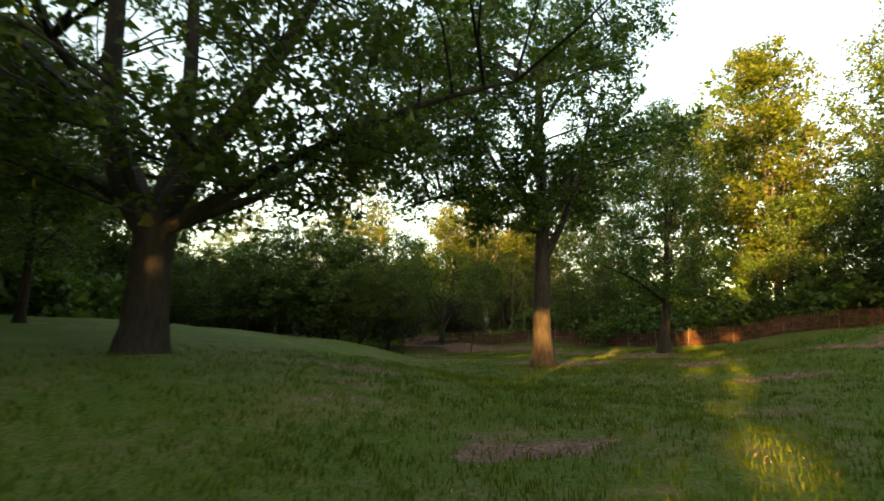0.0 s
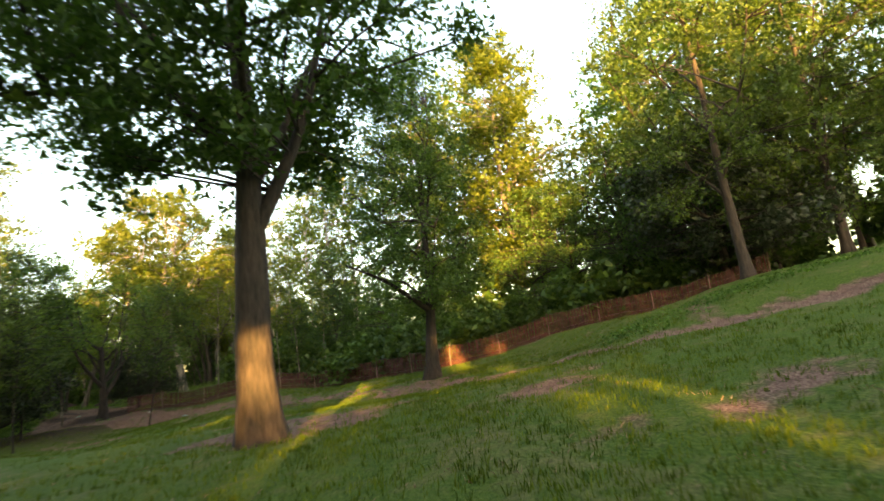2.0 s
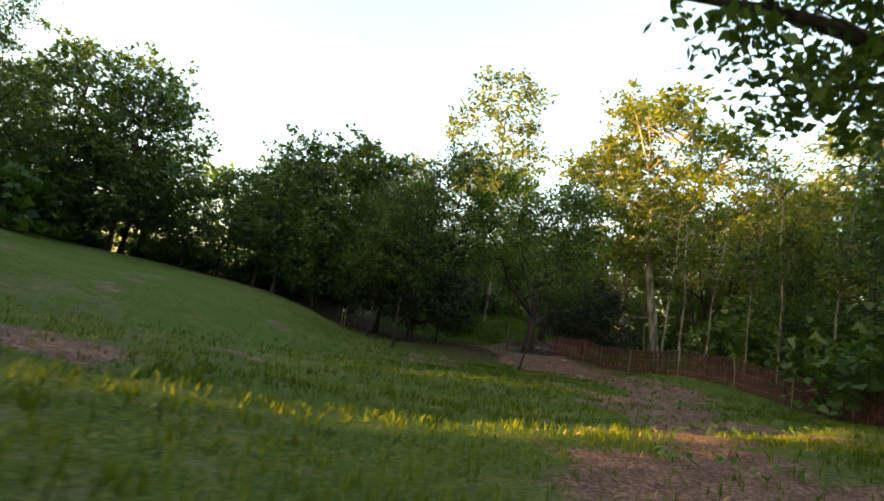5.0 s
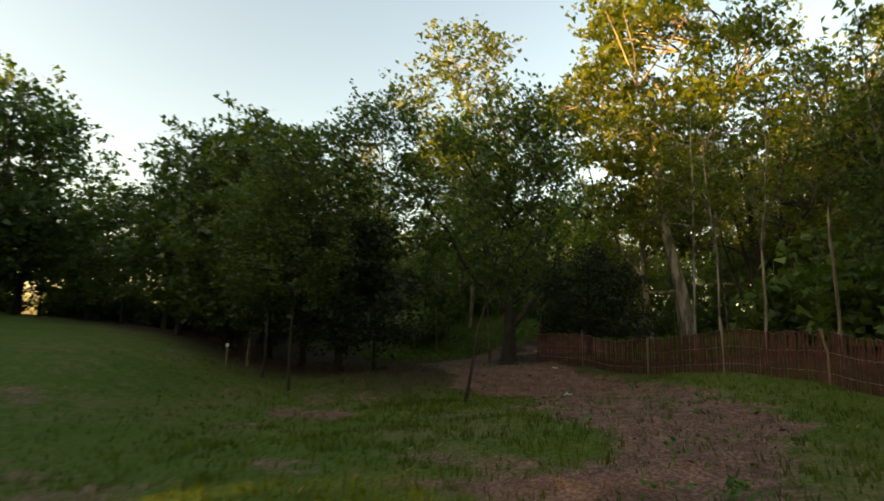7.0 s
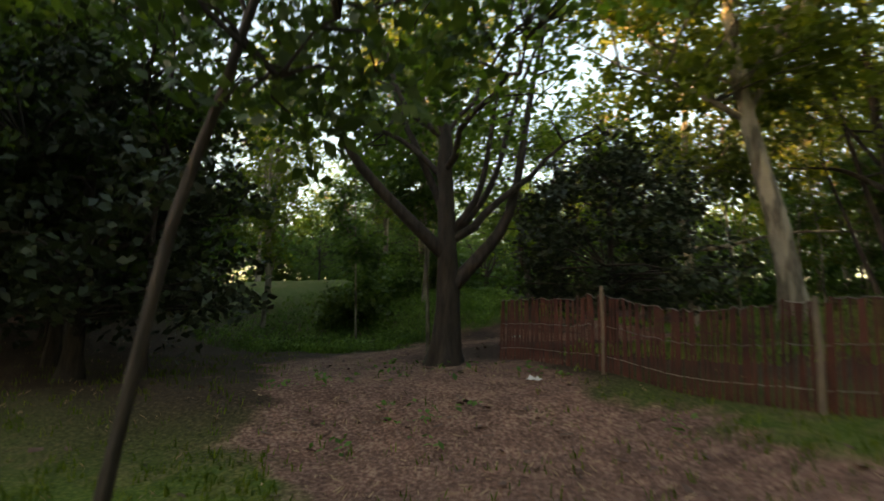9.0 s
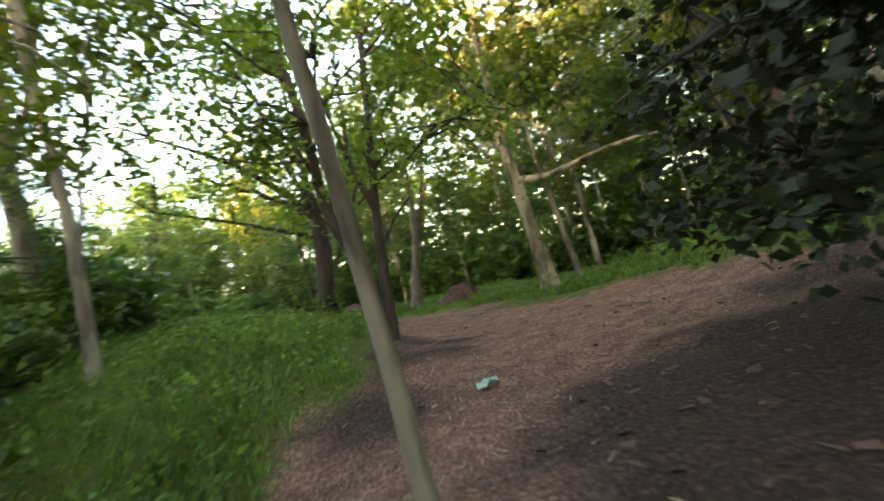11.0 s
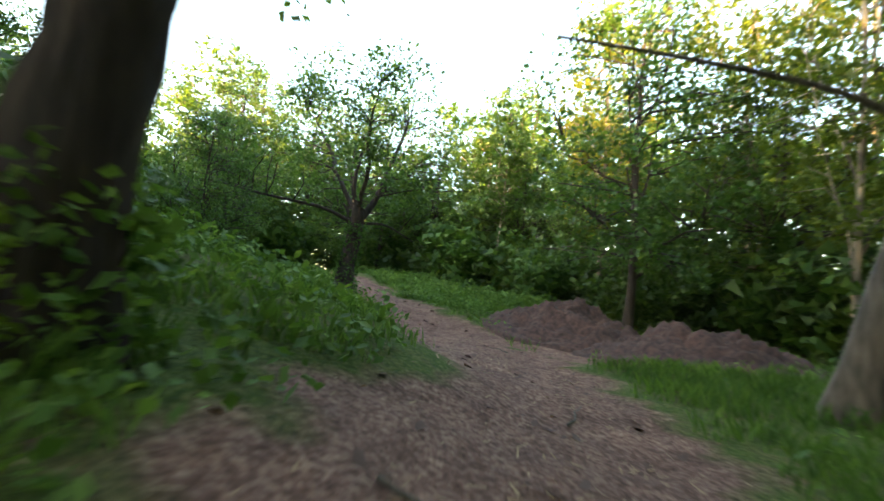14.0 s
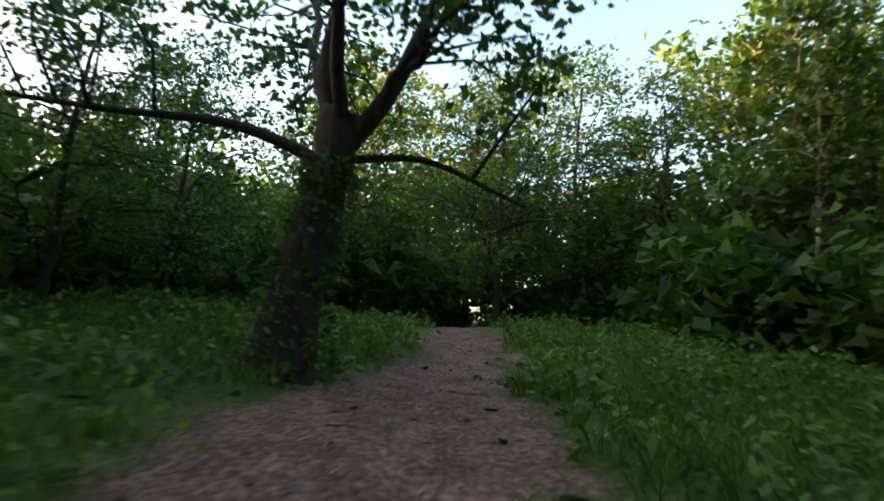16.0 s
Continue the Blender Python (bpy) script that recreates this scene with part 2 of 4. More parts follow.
def mesh_object(name, verts, faces, mat, smooth=False, parent=None, label=""):
    me = bpy.data.meshes.new(name)
    verts, faces = np.asarray(verts, np.float32), np.asarray(faces, np.int32)
    k = faces.shape[1]
    me.vertices.add(len(verts))
    me.vertices.foreach_set("co", verts.ravel())
    me.loops.add(faces.size)
    me.loops.foreach_set("vertex_index", faces.ravel())
    me.polygons.add(len(faces))
    me.polygons.foreach_set("loop_start", np.arange(0, faces.size, k, dtype=np.int32))
    me.polygons.foreach_set("loop_total", np.full(len(faces), k, np.int32))
    me.polygons.foreach_set("use_smooth", np.full(len(faces), smooth))
    me.materials.append(mat)
    me.update(calc_edges=True)
    ob = new(name, me)
    if parent is not None:
        ob.parent = parent
    if label:
        ob["label"] = label
    return ob


def ground_material():
    m, n, l = material("ground")
    geo = n.new("ShaderNodeNewGeometry")
    pos = geo.outputs["Position"]
    at = n.new("ShaderNodeAttribute")
    at.attribute_name = "bare"
    sep = n.new("ShaderNodeSeparateColor")
    l.new(at.outputs["Color"], sep.inputs[0])
    fine, mid, big = noise_node(n, l, 26.0, 8.0, pos), noise_node(n, l, 3.5, 5.0, pos), noise_node(n, l, 0.45, 3.0, pos)
    grass = ramp(n, l, fine.outputs[0], [(0.3, (0.03, 0.06, 0.008)), (0.5, (0.062, 0.112, 0.013)), (0.72, (0.13, 0.165, 0.034))]).outputs[0]
    dry = ramp(n, l, fine.outputs[0], [(0.3, (0.1, 0.085, 0.035)), (0.7, (0.26, 0.2, 0.1))]).outputs[0]
    dryness = ramp(n, l, mix(n, l, 0.5, mid.outputs["Color"], big.outputs["Color"]), [(0.5, (0, 0, 0)), (0.64, (0.7, 0.7, 0.7))]).outputs[0]
    grass = mix(n, l, dryness, grass, dry)
    dirt = ramp(n, l, fine.outputs[0], [(0.28, (0.072, 0.043, 0.034)), (0.5, (0.208, 0.12, 0.094)), (0.75, (0.4, 0.285, 0.22))]).outputs[0]
    dirt = mix(n, l, 1.0, dirt, ramp(n, l, mid.outputs[0], [(0.3, (0.6, 0.55, 0.55)), (0.7, (1.15, 1.1, 1.05))]).outputs[0], "MULTIPLY")
    litter = ramp(n, l, fine.outputs[0], [(0.3, (0.02, 0.014, 0.01)), (0.55, (0.055, 0.038, 0.024)), (0.8, (0.13, 0.09, 0.055))]).outputs[0]
    c = mix(n, l, sep.outputs[1], grass, litter)
    add = n.new("ShaderNodeMath")
    add.operation = "MULTIPLY_ADD"
    l.new(mid.outputs[0], add.inputs[0])
    add.inputs[1].default_value = 0.7
    l.new(sep.outputs[0], add.inputs[2])
    edge = ramp(n, l, add.outputs[0], [(0.6, (0, 0, 0)), (0.95, (1, 1, 1))]).outputs[0]
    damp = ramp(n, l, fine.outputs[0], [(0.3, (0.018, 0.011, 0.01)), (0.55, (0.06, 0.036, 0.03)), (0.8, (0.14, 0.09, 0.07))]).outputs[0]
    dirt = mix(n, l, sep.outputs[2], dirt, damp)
    c = mix(n, l, edge, c, dirt)
    p = n["Principled BSDF"]
    p.inputs["Roughness"].default_value = 0.95
    p.inputs["Specular IOR Level"].default_value = 0.2
    l.new(c, p.inputs["Base Color"])
    bump(n, l, mix(n, l, 0.4, fine.outputs["Color"], mid.outputs["Color"]), 0.9, 0.08, p.inputs["Normal"])
    return m


def axis(lo, hi, step, far):
    inner = np.arange(lo, hi + step / 2, step)
    outer = np.array([2, 5, 10, 20, 40, 80, 160, 320, 700, 1500.0])[: far]
    return np.concatenate([lo - outer[::-1], inner, hi + outer])


def build_ground():
    gx, gy = axis(-30, 40, 0.35, 10), axis(-14, 86, 0.35, 10)
    X, Y = np.meshgrid(gx, gy)
    Z = height(X, Y)
    D = np.where((X > -24) & (X < 36) & (Y > -12) & (Y < 82), dirt_amount(X, Y), 0)
    Z = Z - 0.06 * D + 0.03 * D * wobble(X, Y, 5.3)
    v = np.stack([X.ravel(), Y.ravel(), Z.ravel()], 1)
    w, h = len(gx), len(gy)
    i = (np.arange(h - 1)[:, None] * w + np.arange(w - 1)[None]).ravel()
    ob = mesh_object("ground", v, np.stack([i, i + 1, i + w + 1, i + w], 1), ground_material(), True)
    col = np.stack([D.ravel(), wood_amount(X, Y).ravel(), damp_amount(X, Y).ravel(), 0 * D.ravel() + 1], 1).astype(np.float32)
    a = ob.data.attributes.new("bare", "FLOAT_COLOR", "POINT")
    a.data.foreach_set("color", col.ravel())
    return tagged(ob, "sloping park lawn with worn earth trail into woods", "ground", kind="structure")


build_ground()


# ---- trees ----
def tube(pts, radii, sides):
    pts, radii = np.asarray(pts, float), np.asarray(radii, float)
    n = len(pts)
    t = np.gradient(pts, axis=0)
    t /= np.linalg.norm(t, axis=1, keepdims=True) + 1e-9
    ref = np.where(np.abs(t[:, 2:3]) > 0.9, np.array([[1.0, 0, 0]]), np.array([[0, 0, 1.0]]))
    if abs(t[:, 2].mean()) > 0.5:
        ref = np.array([[1.0, 0, 0]]) + 0 * t
    else:
        ref = np.array([[0, 0, 1.0]]) + 0 * t
    u = np.cross(t, ref)
    u /= np.linalg.norm(u, axis=1, keepdims=True) + 1e-9
    w = np.cross(t, u)
    a = np.arange(sides) * 2 * np.pi / sides
    ring = np.cos(a)[None, :, None] * u[:, None] + np.sin(a)[None, :, None] * w[:, None]
    r = radii[:, None, None] if radii.ndim == 1 else radii[:, :, None]
    v = (pts[:, None] + ring * r).reshape(-1, 3)
    i = np.arange(n - 1)[:, None] * sides
    j = np.arange(sides)[None]
    k = (j + 1) % sides
    f = np.stack([i + j, i + k, i + sides + k, i + sides + j], 2).reshape(-1, 4)
    return v, f


def join(pieces):
    vs, fs, o = [], [], 0
    for v, f in pieces:
        vs.append(v)
        fs.append(f + o)
        o += len(v)
    return np.concatenate(vs), np.concatenate(fs)


def smooth_line(pts, n):
    pts = np.asarray(pts, float)
    t = np.linspace(0, len(pts) - 1, n)
    out = np.stack([np.interp(t, np.arange(len(pts)), pts[:, k]) for k in range(3)], 1)
    for _ in range(2):
        out[1:-1] = 0.25 * out[:-2] + 0.5 * out[1:-1] + 0.25 * out[2:]
    return out


def leaves(rng, centres, dirs, count, spread, size, flat=0.3, corners=4):
    """Small folded leaf shapes, four corners each, gathered round the twig ends."""
    k = rng.integers(0, len(centres), count)
    sprays = rng.normal(size=(len(centres), 5, 3)) * np.asarray(spread) * 0.95
    off = sprays[k, rng.integers(0, 5, count)] + rng.normal(size=(count, 3)) * np.asarray(spread) * 0.42
    p = centres[k] + off + dirs[k] * rng.uniform(-0.6, 0.5, (count, 1)) * np.asarray(spread)[0]
    a = rng.uniform(0, 2 * np.pi, count)
    ahead = np.stack([np.cos(a), np.sin(a), rng.normal(-0.25, 0.35, count)], 1)
    nrm = rng.normal(size=(count, 3)) * (1 - flat) + np.array([0, 0, flat])
    side = np.cross(ahead, nrm)
    side /= np.linalg.norm(side, axis=1, keepdims=True) + 1e-9
    s = size * rng.uniform(0.6, 1.35, (count, 1))
    base, tip = p - ahead * s * 0.5, p + ahead * s * 0.5 - np.array([0, 0, 1.0]) * s * 0.12
    lft, rgt = p + side * s * 0.36, p - side * s * 0.36
    if corners == 3:
        v = np.stack([base + side * s * 0.42, tip, base - side * s * 0.42], 1).reshape(-1, 3)
        return v, np.arange(count * 3).reshape(-1, 3)
    v = np.stack([base, lft, tip, rgt], 1).reshape(-1, 3)
    return v, np.arange(count * 4).reshape(-1, 4)


def build_tree(name, label, seed, trunk, r0, r1, profile, limbs, clumps, count, size, leaf, bark, spread=0.5, offset=(0, 0), flare=1.5, limb_from=0.55, own_limbs=(), limb_r=0.45, bare=0.0, shell=0.55, category="tree", ivy=0, limb_top=0.75, twig=0.016, corners=3, reach=9.0, ivy_top=11):
    """A tree standing at its own origin. profile: heights and the crown's radius there. own_limbs: limbs given point by point."""
    rng = np.random.default_rng(seed)
    root = new(name)
    tagged(root, label, category)
    line = smooth_line(trunk, 16)
    line[:, :2] += rng.normal(0, 0.02, (16, 2)) * np.linspace(0, 1, 16)[:, None]
    top = line[-1, 2]
    t = np.linspace(0, 1, 16)
    rad = r0 + (r1 - r0) * t
    rad = rad * (1 + (flare - 1) * np.exp(-np.maximum(line[:, 2], 0) / max(0.35, r0 * 1.1)))
    sides = 14
    ang = np.arange(sides) * 2 * np.pi / sides
    lobes = 1 + 0.07 * np.sin(ang * 3 + rng.uniform(0, 6)) + 0.05 * np.sin(ang * 5 + rng.uniform(0, 6))
    rr = rad[:, None] * (1 + (lobes[None] - 1) * (1 + 2.2 * np.exp(-np.maximum(line[:, 2:3], 0) / 0.5))) * rng.uniform(0.96, 1.05, (16, sides))
    mesh_object("trunk", *tube(line, rr, sides), bark, True, root)
    zs, rs = np.array(profile, float).T
    cz0, cz1 = zs[0], zs[-1]
    # limbs
    lines = []
    for pts, ra, rb in own_limbs:
        lines.append((smooth_line(pts, 12), np.linspace(ra, rb, 12)))
    for i in range(limbs):
        f = limb_from + (1 - limb_from) * (i + rng.uniform(0, 0.8)) / max(1, limbs)
        f = min(f, 0.98)
        s = np.array([np.interp(f, t, line[:, k]) for k in range(3)])
        az = i * 2.4 + rng.uniform(-0.5, 0.5)
        ez = min(cz1 - 0.4, max(cz0 + 0.3, s[2] + (cz1 - s[2]) * rng.uniform(0.15, limb_top)))
        er = np.interp(ez, zs, rs) * rng.uniform(0.6, 0.9)
        e = np.array([offset[0] + er * np.cos(az), offset[1] + er * np.sin(az), ez])
        m1 = s * 0.62 + e * 0.38 + np.array([0, 0, rng.uniform(-0.1, 0.12) * (cz1 - cz0) * 0.5])
        m2 = s * 0.28 + e * 0.72 + rng.normal(0, 0.25, 3)
        pts = smooth_line([s, m1, m2, e], 10)
        pts[1:-1] += rng.normal(0, 0.06, (8, 3))
        ra = np.interp(f, t, rad) * limb_r * rng.uniform(0.75, 1.15)
        lines.append((pts, np.linspace(ra, max(0.015, ra * 0.18), 10)))
    nodes = np.concatenate([p[len(p) // 4:] for p, _ in lines] + [line[11:]])
    owner = np.concatenate([np.full(len(p) - len(p) // 4, i) for i, (p, _) in enumerate(lines)] + [np.full(5, -1)])
    # clumps inside the crown's outline, each on a twig from the nearest limb
    lob = rng.uniform(0, 6.28, 4)
    cz = np.interp(rng.uniform(0, 1, clumps), np.cumsum(np.r_[0, rs[:-1] + rs[1:] + 0.3]) / np.sum(rs[:-1] + rs[1:] + 0.3), zs)
    caz = rng.uniform(0, 2 * np.pi, clumps)
    wob = 1 + 0.2 * np.sin(2 * caz + lob[0] + cz) + 0.14 * np.sin(3 * caz + lob[1] - 1.3 * cz) + 0.1 * np.sin(5 * caz + lob[2])
    cr = np.interp(cz, zs, rs) * wob * (1 - shell * rng.uniform(0, 1, clumps) ** 1.6)
    cen = np.stack([offset[0] + cr * np.cos(caz), offset[1] + cr * np.sin(caz), cz], 1)
    twigs = {i: [] for i in range(-1, len(lines))}
    dirs = np.zeros_like(cen)
    for i, c in enumerate(cen):
        d = np.linalg.norm((nodes - c) * np.array([1, 1, 1.25]), axis=1) + 1.5 * np.maximum(0, nodes[:, 2] - c[2] + 0.1)
        j = int(np.argmin(d))
        s = nodes[j]
        away = np.linalg.norm(c - s) + 1e-6
        dirs[i] = (c - s) / away
        if away > reach:
            c = cen[i] = s + dirs[i] * reach * rng.uniform(0.6, 1.0)
        mid = 0.5 * (s + c) + rng.normal(0, 0.12, 3) + np.array([0, 0, 0.12])
        far = c + dirs[i] * spread * 0.5
        twigs[owner[j]].append(tube(np.array([s, mid, c, far]), np.array([2.2, 1.5, 1.0, 0.4]) * twig * (0.6 + 0.25 * np.linalg.norm(c - s)), 3))
    for i, (p, ra) in enumerate(lines):
        mesh_object("limb", *tube(p, ra, 8), bark, True, root)
    tagged(mesh_object("branchwork", *join(sum(twigs.values(), [])), bark, True, root), kind="stuff")
    keep = rng.uniform(0, 1, clumps) > bare
    v, f = leaves(rng, cen[keep], dirs[keep], count, (spread, spread, spread * 0.66), size, corners=corners)
    mesh_object("crown", v, f, leaf, False, root)
    if ivy:
        k = rng.integers(0, ivy_top, ivy)
        fr = rng.uniform(0, 1, (ivy, 1))
        c = line[k] * (1 - fr) + line[k + 1] * fr
        a = rng.uniform(0, 2 * np.pi, ivy)
        rr2 = np.interp(c[:, 2], line[:, 2], rad) + rng.uniform(0.0, 0.16, ivy)
        c = c + np.stack([np.cos(a) * rr2, np.sin(a) * rr2, 0 * a], 1)
        v, f = leaves(rng, c, np.zeros_like(c), ivy, (0.03, 0.03, 0.05), 0.085, 0.1)
        mesh_object("ivy", v, f, LEAF_HERB, False, root, "green ivy leaves climbing the trunk")
    return root


def place(ob, x, y, turn=0.0, s=1.0, sz=None, sink=0.08):
    z = float(height(x, y)) - sink
    m = pose(x, y, z, 0, 0, turn) @ Matrix.Diagonal((s, s, sz or s, 1))
    ob.matrix_basis = m
    return ob


def again(ob, x, y, turn=0.0, s=1.0, sz=None, sink=0.08, label=""):
    z = float(height(x, y)) - sink
    c = copy_thing(ob, pose(x, y, z, 0, 0, turn))
    c.matrix_basis = pose(x, y, z, 0, 0, turn) @ Matrix.Diagonal((s, s, sz or s, 1))
    if label:
        c["label"] = label
    return c


# The spreading oak at the start
oak = build_tree("oak_tree", "large dark spreading oak with forked limbs on lawn", 3, [(0, 0, -0.3), (0.02, 0, 1.5), (0.05, 0.05, 3.0)], 0.43, 0.41,
    [(3.6, 3.6), (4.8, 7.0), (6.5, 8.0), (9.0, 7.5), (12.0, 5.0), (14.0, 2.0)], 3, 260, 44000, 0.16, LEAF_OAK, BARK_SHADED, 0.55, limb_from=0.9, flare=1.3,
    own_limbs=[([(0, 0, 2.7), (-0.9, -0.2, 4.2), (-1.1, -0.3, 6.5), (-1.0, -0.4, 9.5), (-1.6, 0, 12.5)], 0.34, 0.08), ([(0, 0, 2.8), (0.4, 0.2, 4.5), (0.5, 0.3, 6.5), (0.2, 0.4, 9.5), (0.6, 0.5, 13)], 0.28, 0.06),
               ([(0, 0, 2.7), (1.0, 0.1, 4.6), (2.2, 0.2, 6.4), (3.6, 0.2, 9.0), (4.5, 0, 11.5)], 0.32, 0.07), ([(0, 0, 2.6), (1.5, -0.1, 3.5), (3.6, -0.2, 4.7), (6.2, 0.1, 6.0), (8.2, 0.4, 6.6)], 0.2, 0.04),
               ([(0, 0, 3.0), (-2.2, 0.3, 4.4), (-4.8, 0.4, 5.6), (-7.0, 0.5, 6.5)], 0.18, 0.04)])
place(oak, -6.4, 10.8)

lawn_tree = build_tree("lawn_oak", "tall single-trunk oak on lawn with sunlit trunk base", 8, [(0, 0, -0.3), (-0.02, 0, 2.0), (0.05, 0, 4.4), (0.1, 0, 6.2), (0.0, 0, 10), (0.1, 0, 13)], 0.4, 0.12,
    [(5.7, 1.8), (6.9, 3.8), (8.4, 5.4), (10.2, 6.0), (12.5, 5.2), (15.0, 3.4), (17.0, 1.0)], 9, 230, 50000, 0.15, LEAF_WOOD, BARK, 0.5, offset=(-0.6, 0.3), limb_from=0.45, flare=1.55,
    own_limbs=[([(0.05, 0, 4.1), (0.7, -0.1, 5.3), (1.5, -0.2, 7.2), (2.2, 0, 10.5)], 0.2, 0.05), ([(0.05, 0, 5.6), (-0.9, 0.4, 6.9), (-2.2, 0.6, 9.0), (-2.8, 0.6, 11.5)], 0.14, 0.04), ([(0, 0, 6.4), (-1.6, 0, 7.0), (-3.6, -0.2, 6.8), (-5.4, -0.3, 6.2)], 0.1, 0.03)])
place(lawn_tree, 4.05, 19.75)

fence_tree = build_tree("low_forked_tree", "mid-size broadleaf tree with low fork beside fence", 12, [(0, 0, -0.3), (0.1, 0, 1.4), (0.3, 0, 2.9), (0.4, 0, 5.5), (0.5, 0, 9.5)], 0.27, 0.06,
    [(2.9, 1.6), (3.8, 2.4), (5.4, 2.3), (7.4, 2.5), (9.6, 2.3), (11.8, 1.5), (13.4, 0.6)], 10, 160, 44000, 0.1, LEAF_WOOD, BARK, 0.4, limb_from=0.4, flare=1.6, corners=4,
    own_limbs=[([(0.25, 0, 2.6), (-0.6, 0.1, 3.3), (-1.6, 0.1, 4.0), (-3.0, 0.2, 4.6)], 0.13, 0.03), ([(0.3, 0, 2.7), (1.2, 0, 3.4), (1.9, -0.1, 4.4), (2.6, 0, 6.0)], 0.15, 0.03)])
place(fence_tree, 11.8, 26.7)

# Kinds that the wood repeats
tall = build_tree("tall_woodland_tree", "tall broadleaf woodland tree with high leafy crown", 21, [(0, 0, -0.3), (0.1, 0, 4), (0, 0.2, 9), (0.2, 0, 15)], 0.27, 0.06,
    [(4.5, 2.2), (7.0, 4.4), (10.5, 5.2), (14.0, 4.2), (17.5, 1.6)], 9, 130, 7000, 0.31, LEAF_WOOD, BARK_GREY, 0.62, limb_from=0.35)
tall_b = build_tree("tall_woodland_tree", "tall pale-leaved woodland tree with open airy crown", 22, [(0, 0, -0.3), (-0.2, 0, 4), (0.2, -0.2, 9), (0, 0, 16)], 0.24, 0.05,
    [(5.5, 1.8), (8.5, 3.6), (12.0, 4.4), (15.5, 3.4), (18.5, 1.2)], 9, 95, 6000, 0.26, LEAF_PALE, BARK_PALE, 0.55, limb_from=0.3)
medium = build_tree("broadleaf_tree", "mid-size dense green tree at edge of wood", 23, [(0, 0, -0.3), (0.1, 0, 2.0), (0, 0.1, 5), (0.1, 0, 8.5)], 0.12, 0.04,
    [(1.7, 1.7), (3.2, 2.6), (5.5, 2.7), (7.8, 1.9), (9.6, 0.7)], 8, 95, 6800, 0.2, LEAF_OAK, BARK, 0.46, limb_from=0.25)
medium_b = build_tree("broadleaf_tree", "slender mid-size tree with drooping green leaves", 24, [(0, 0, -0.3), (-0.1, 0, 2.4), (0.15, 0, 5), (0, 0, 8.5)], 0.048, 0.02,
    [(3.6, 0.9), (4.8, 1.8), (6.4, 2.1), (8.2, 1.5), (9.8, 0.5)], 7, 80, 7000, 0.14, LEAF_OAK, BARK, 0.42, limb_from=0.4, corners=4)
evergreen = build_tree("evergreen_tree", "dense near-black evergreen with low rounded crown", 25, [(0, 0, -0.3), (0, 0, 1.2), (0, 0, 3.5), (0, 0, 5.2)], 0.16, 0.05,
    [(1.3, 2.2), (2.2, 2.9), (3.6, 2.8), (5.0, 1.9), (6.0, 0.7)], 9, 150, 13000, 0.16, LEAF_YEW, BARK, 0.4, limb_from=0.2, corners=4)
pole = build_tree("young_pole_tree", "thin straight young tree with sparse top", 26, [(0, 0, -0.2), (0.1, 0, 2.5), (0.3, 0.05, 5.5), (0.35, 0, 9)], 0.055, 0.02,
    [(4.0, 0.8), (6.0, 1.5), (8.0, 1.4), (9.6, 0.5)], 5, 40, 3000, 0.2, LEAF_WOOD, BARK_PALE, 0.4, limb_from=0.4, flare=1.2)
stem = build_tree("bare_stem_tree", "thin leaning pale stem with few leaves", 37, [(0, 0, -0.2), (0.15, 0, 2.2), (0.1, 0.1, 4.5), (0.5, 0.05, 7.5), (0.55, 0, 10)], 0.06, 0.018,
    [(5.5, 0.6), (7.5, 1.3), (9.5, 1.1), (10.5, 0.4)], 5, 26, 650, 0.16, LEAF_SPRING_SUNNY, BARK_PALE, 0.4, limb_from=0.45, flare=1.2)
fine = build_tree("broadleaf_tree", "mid-size leafy tree hanging green over trail", 33, [(0, 0, -0.3), (0.1, 0, 2.0), (0, 0.1, 5), (0.1, 0, 8.5)], 0.14, 0.04,
    [(1.7, 1.7), (3.2, 2.6), (5.5, 2.7), (7.8, 1.9), (9.6, 0.7)], 9, 130, 9500, 0.14, LEAF_WOOD, BARK, 0.42, limb_from=0.25, corners=4)
airy = build_tree("slim_woodland_tree", "slim pale-stemmed tree with thin golden sunlit crown", 34, [(0, 0, -0.3), (0.15, 0, 3), (-0.1, 0.1, 8), (0.2, 0, 14)], 0.13, 0.04,
    [(3.6, 0.8), (6.0, 1.9), (9.0, 2.4), (12.0, 2.0), (15.0, 0.7)], 9, 90, 5200, 0.19, LEAF_SPRING_SUNNY, BARK_PALE, 0.5, limb_from=0.22, flare=1.2)
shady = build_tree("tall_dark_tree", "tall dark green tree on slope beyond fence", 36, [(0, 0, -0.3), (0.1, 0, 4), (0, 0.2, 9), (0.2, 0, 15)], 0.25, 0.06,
    [(3.8, 2.4), (6.5, 4.2), (10.0, 4.8), (13.5, 3.8), (16.5, 1.4)], 10, 170, 21000, 0.155, LEAF_OAK, BARK, 0.58, limb_from=0.25)
# Coarse-leaved tree, never in view, added only to cast shade on lawn and crowns.
screen = build_tree("woodland_tree", "unseen broadleaf tree added behind start to block low sun", 27, [(0, 0, -0.3), (0.1, 0, 4), (0, 0.2, 9), (0.2, 0, 15)], 0.27, 0.06,
    [(4.5, 2.2), (7.0, 4.4), (10.5, 5.2), (14.0, 4.2), (17.5, 1.6)], 5, 90, 3200, 0.97, LEAF_WOOD, BARK_GREY, 0.75, limb_from=0.35)


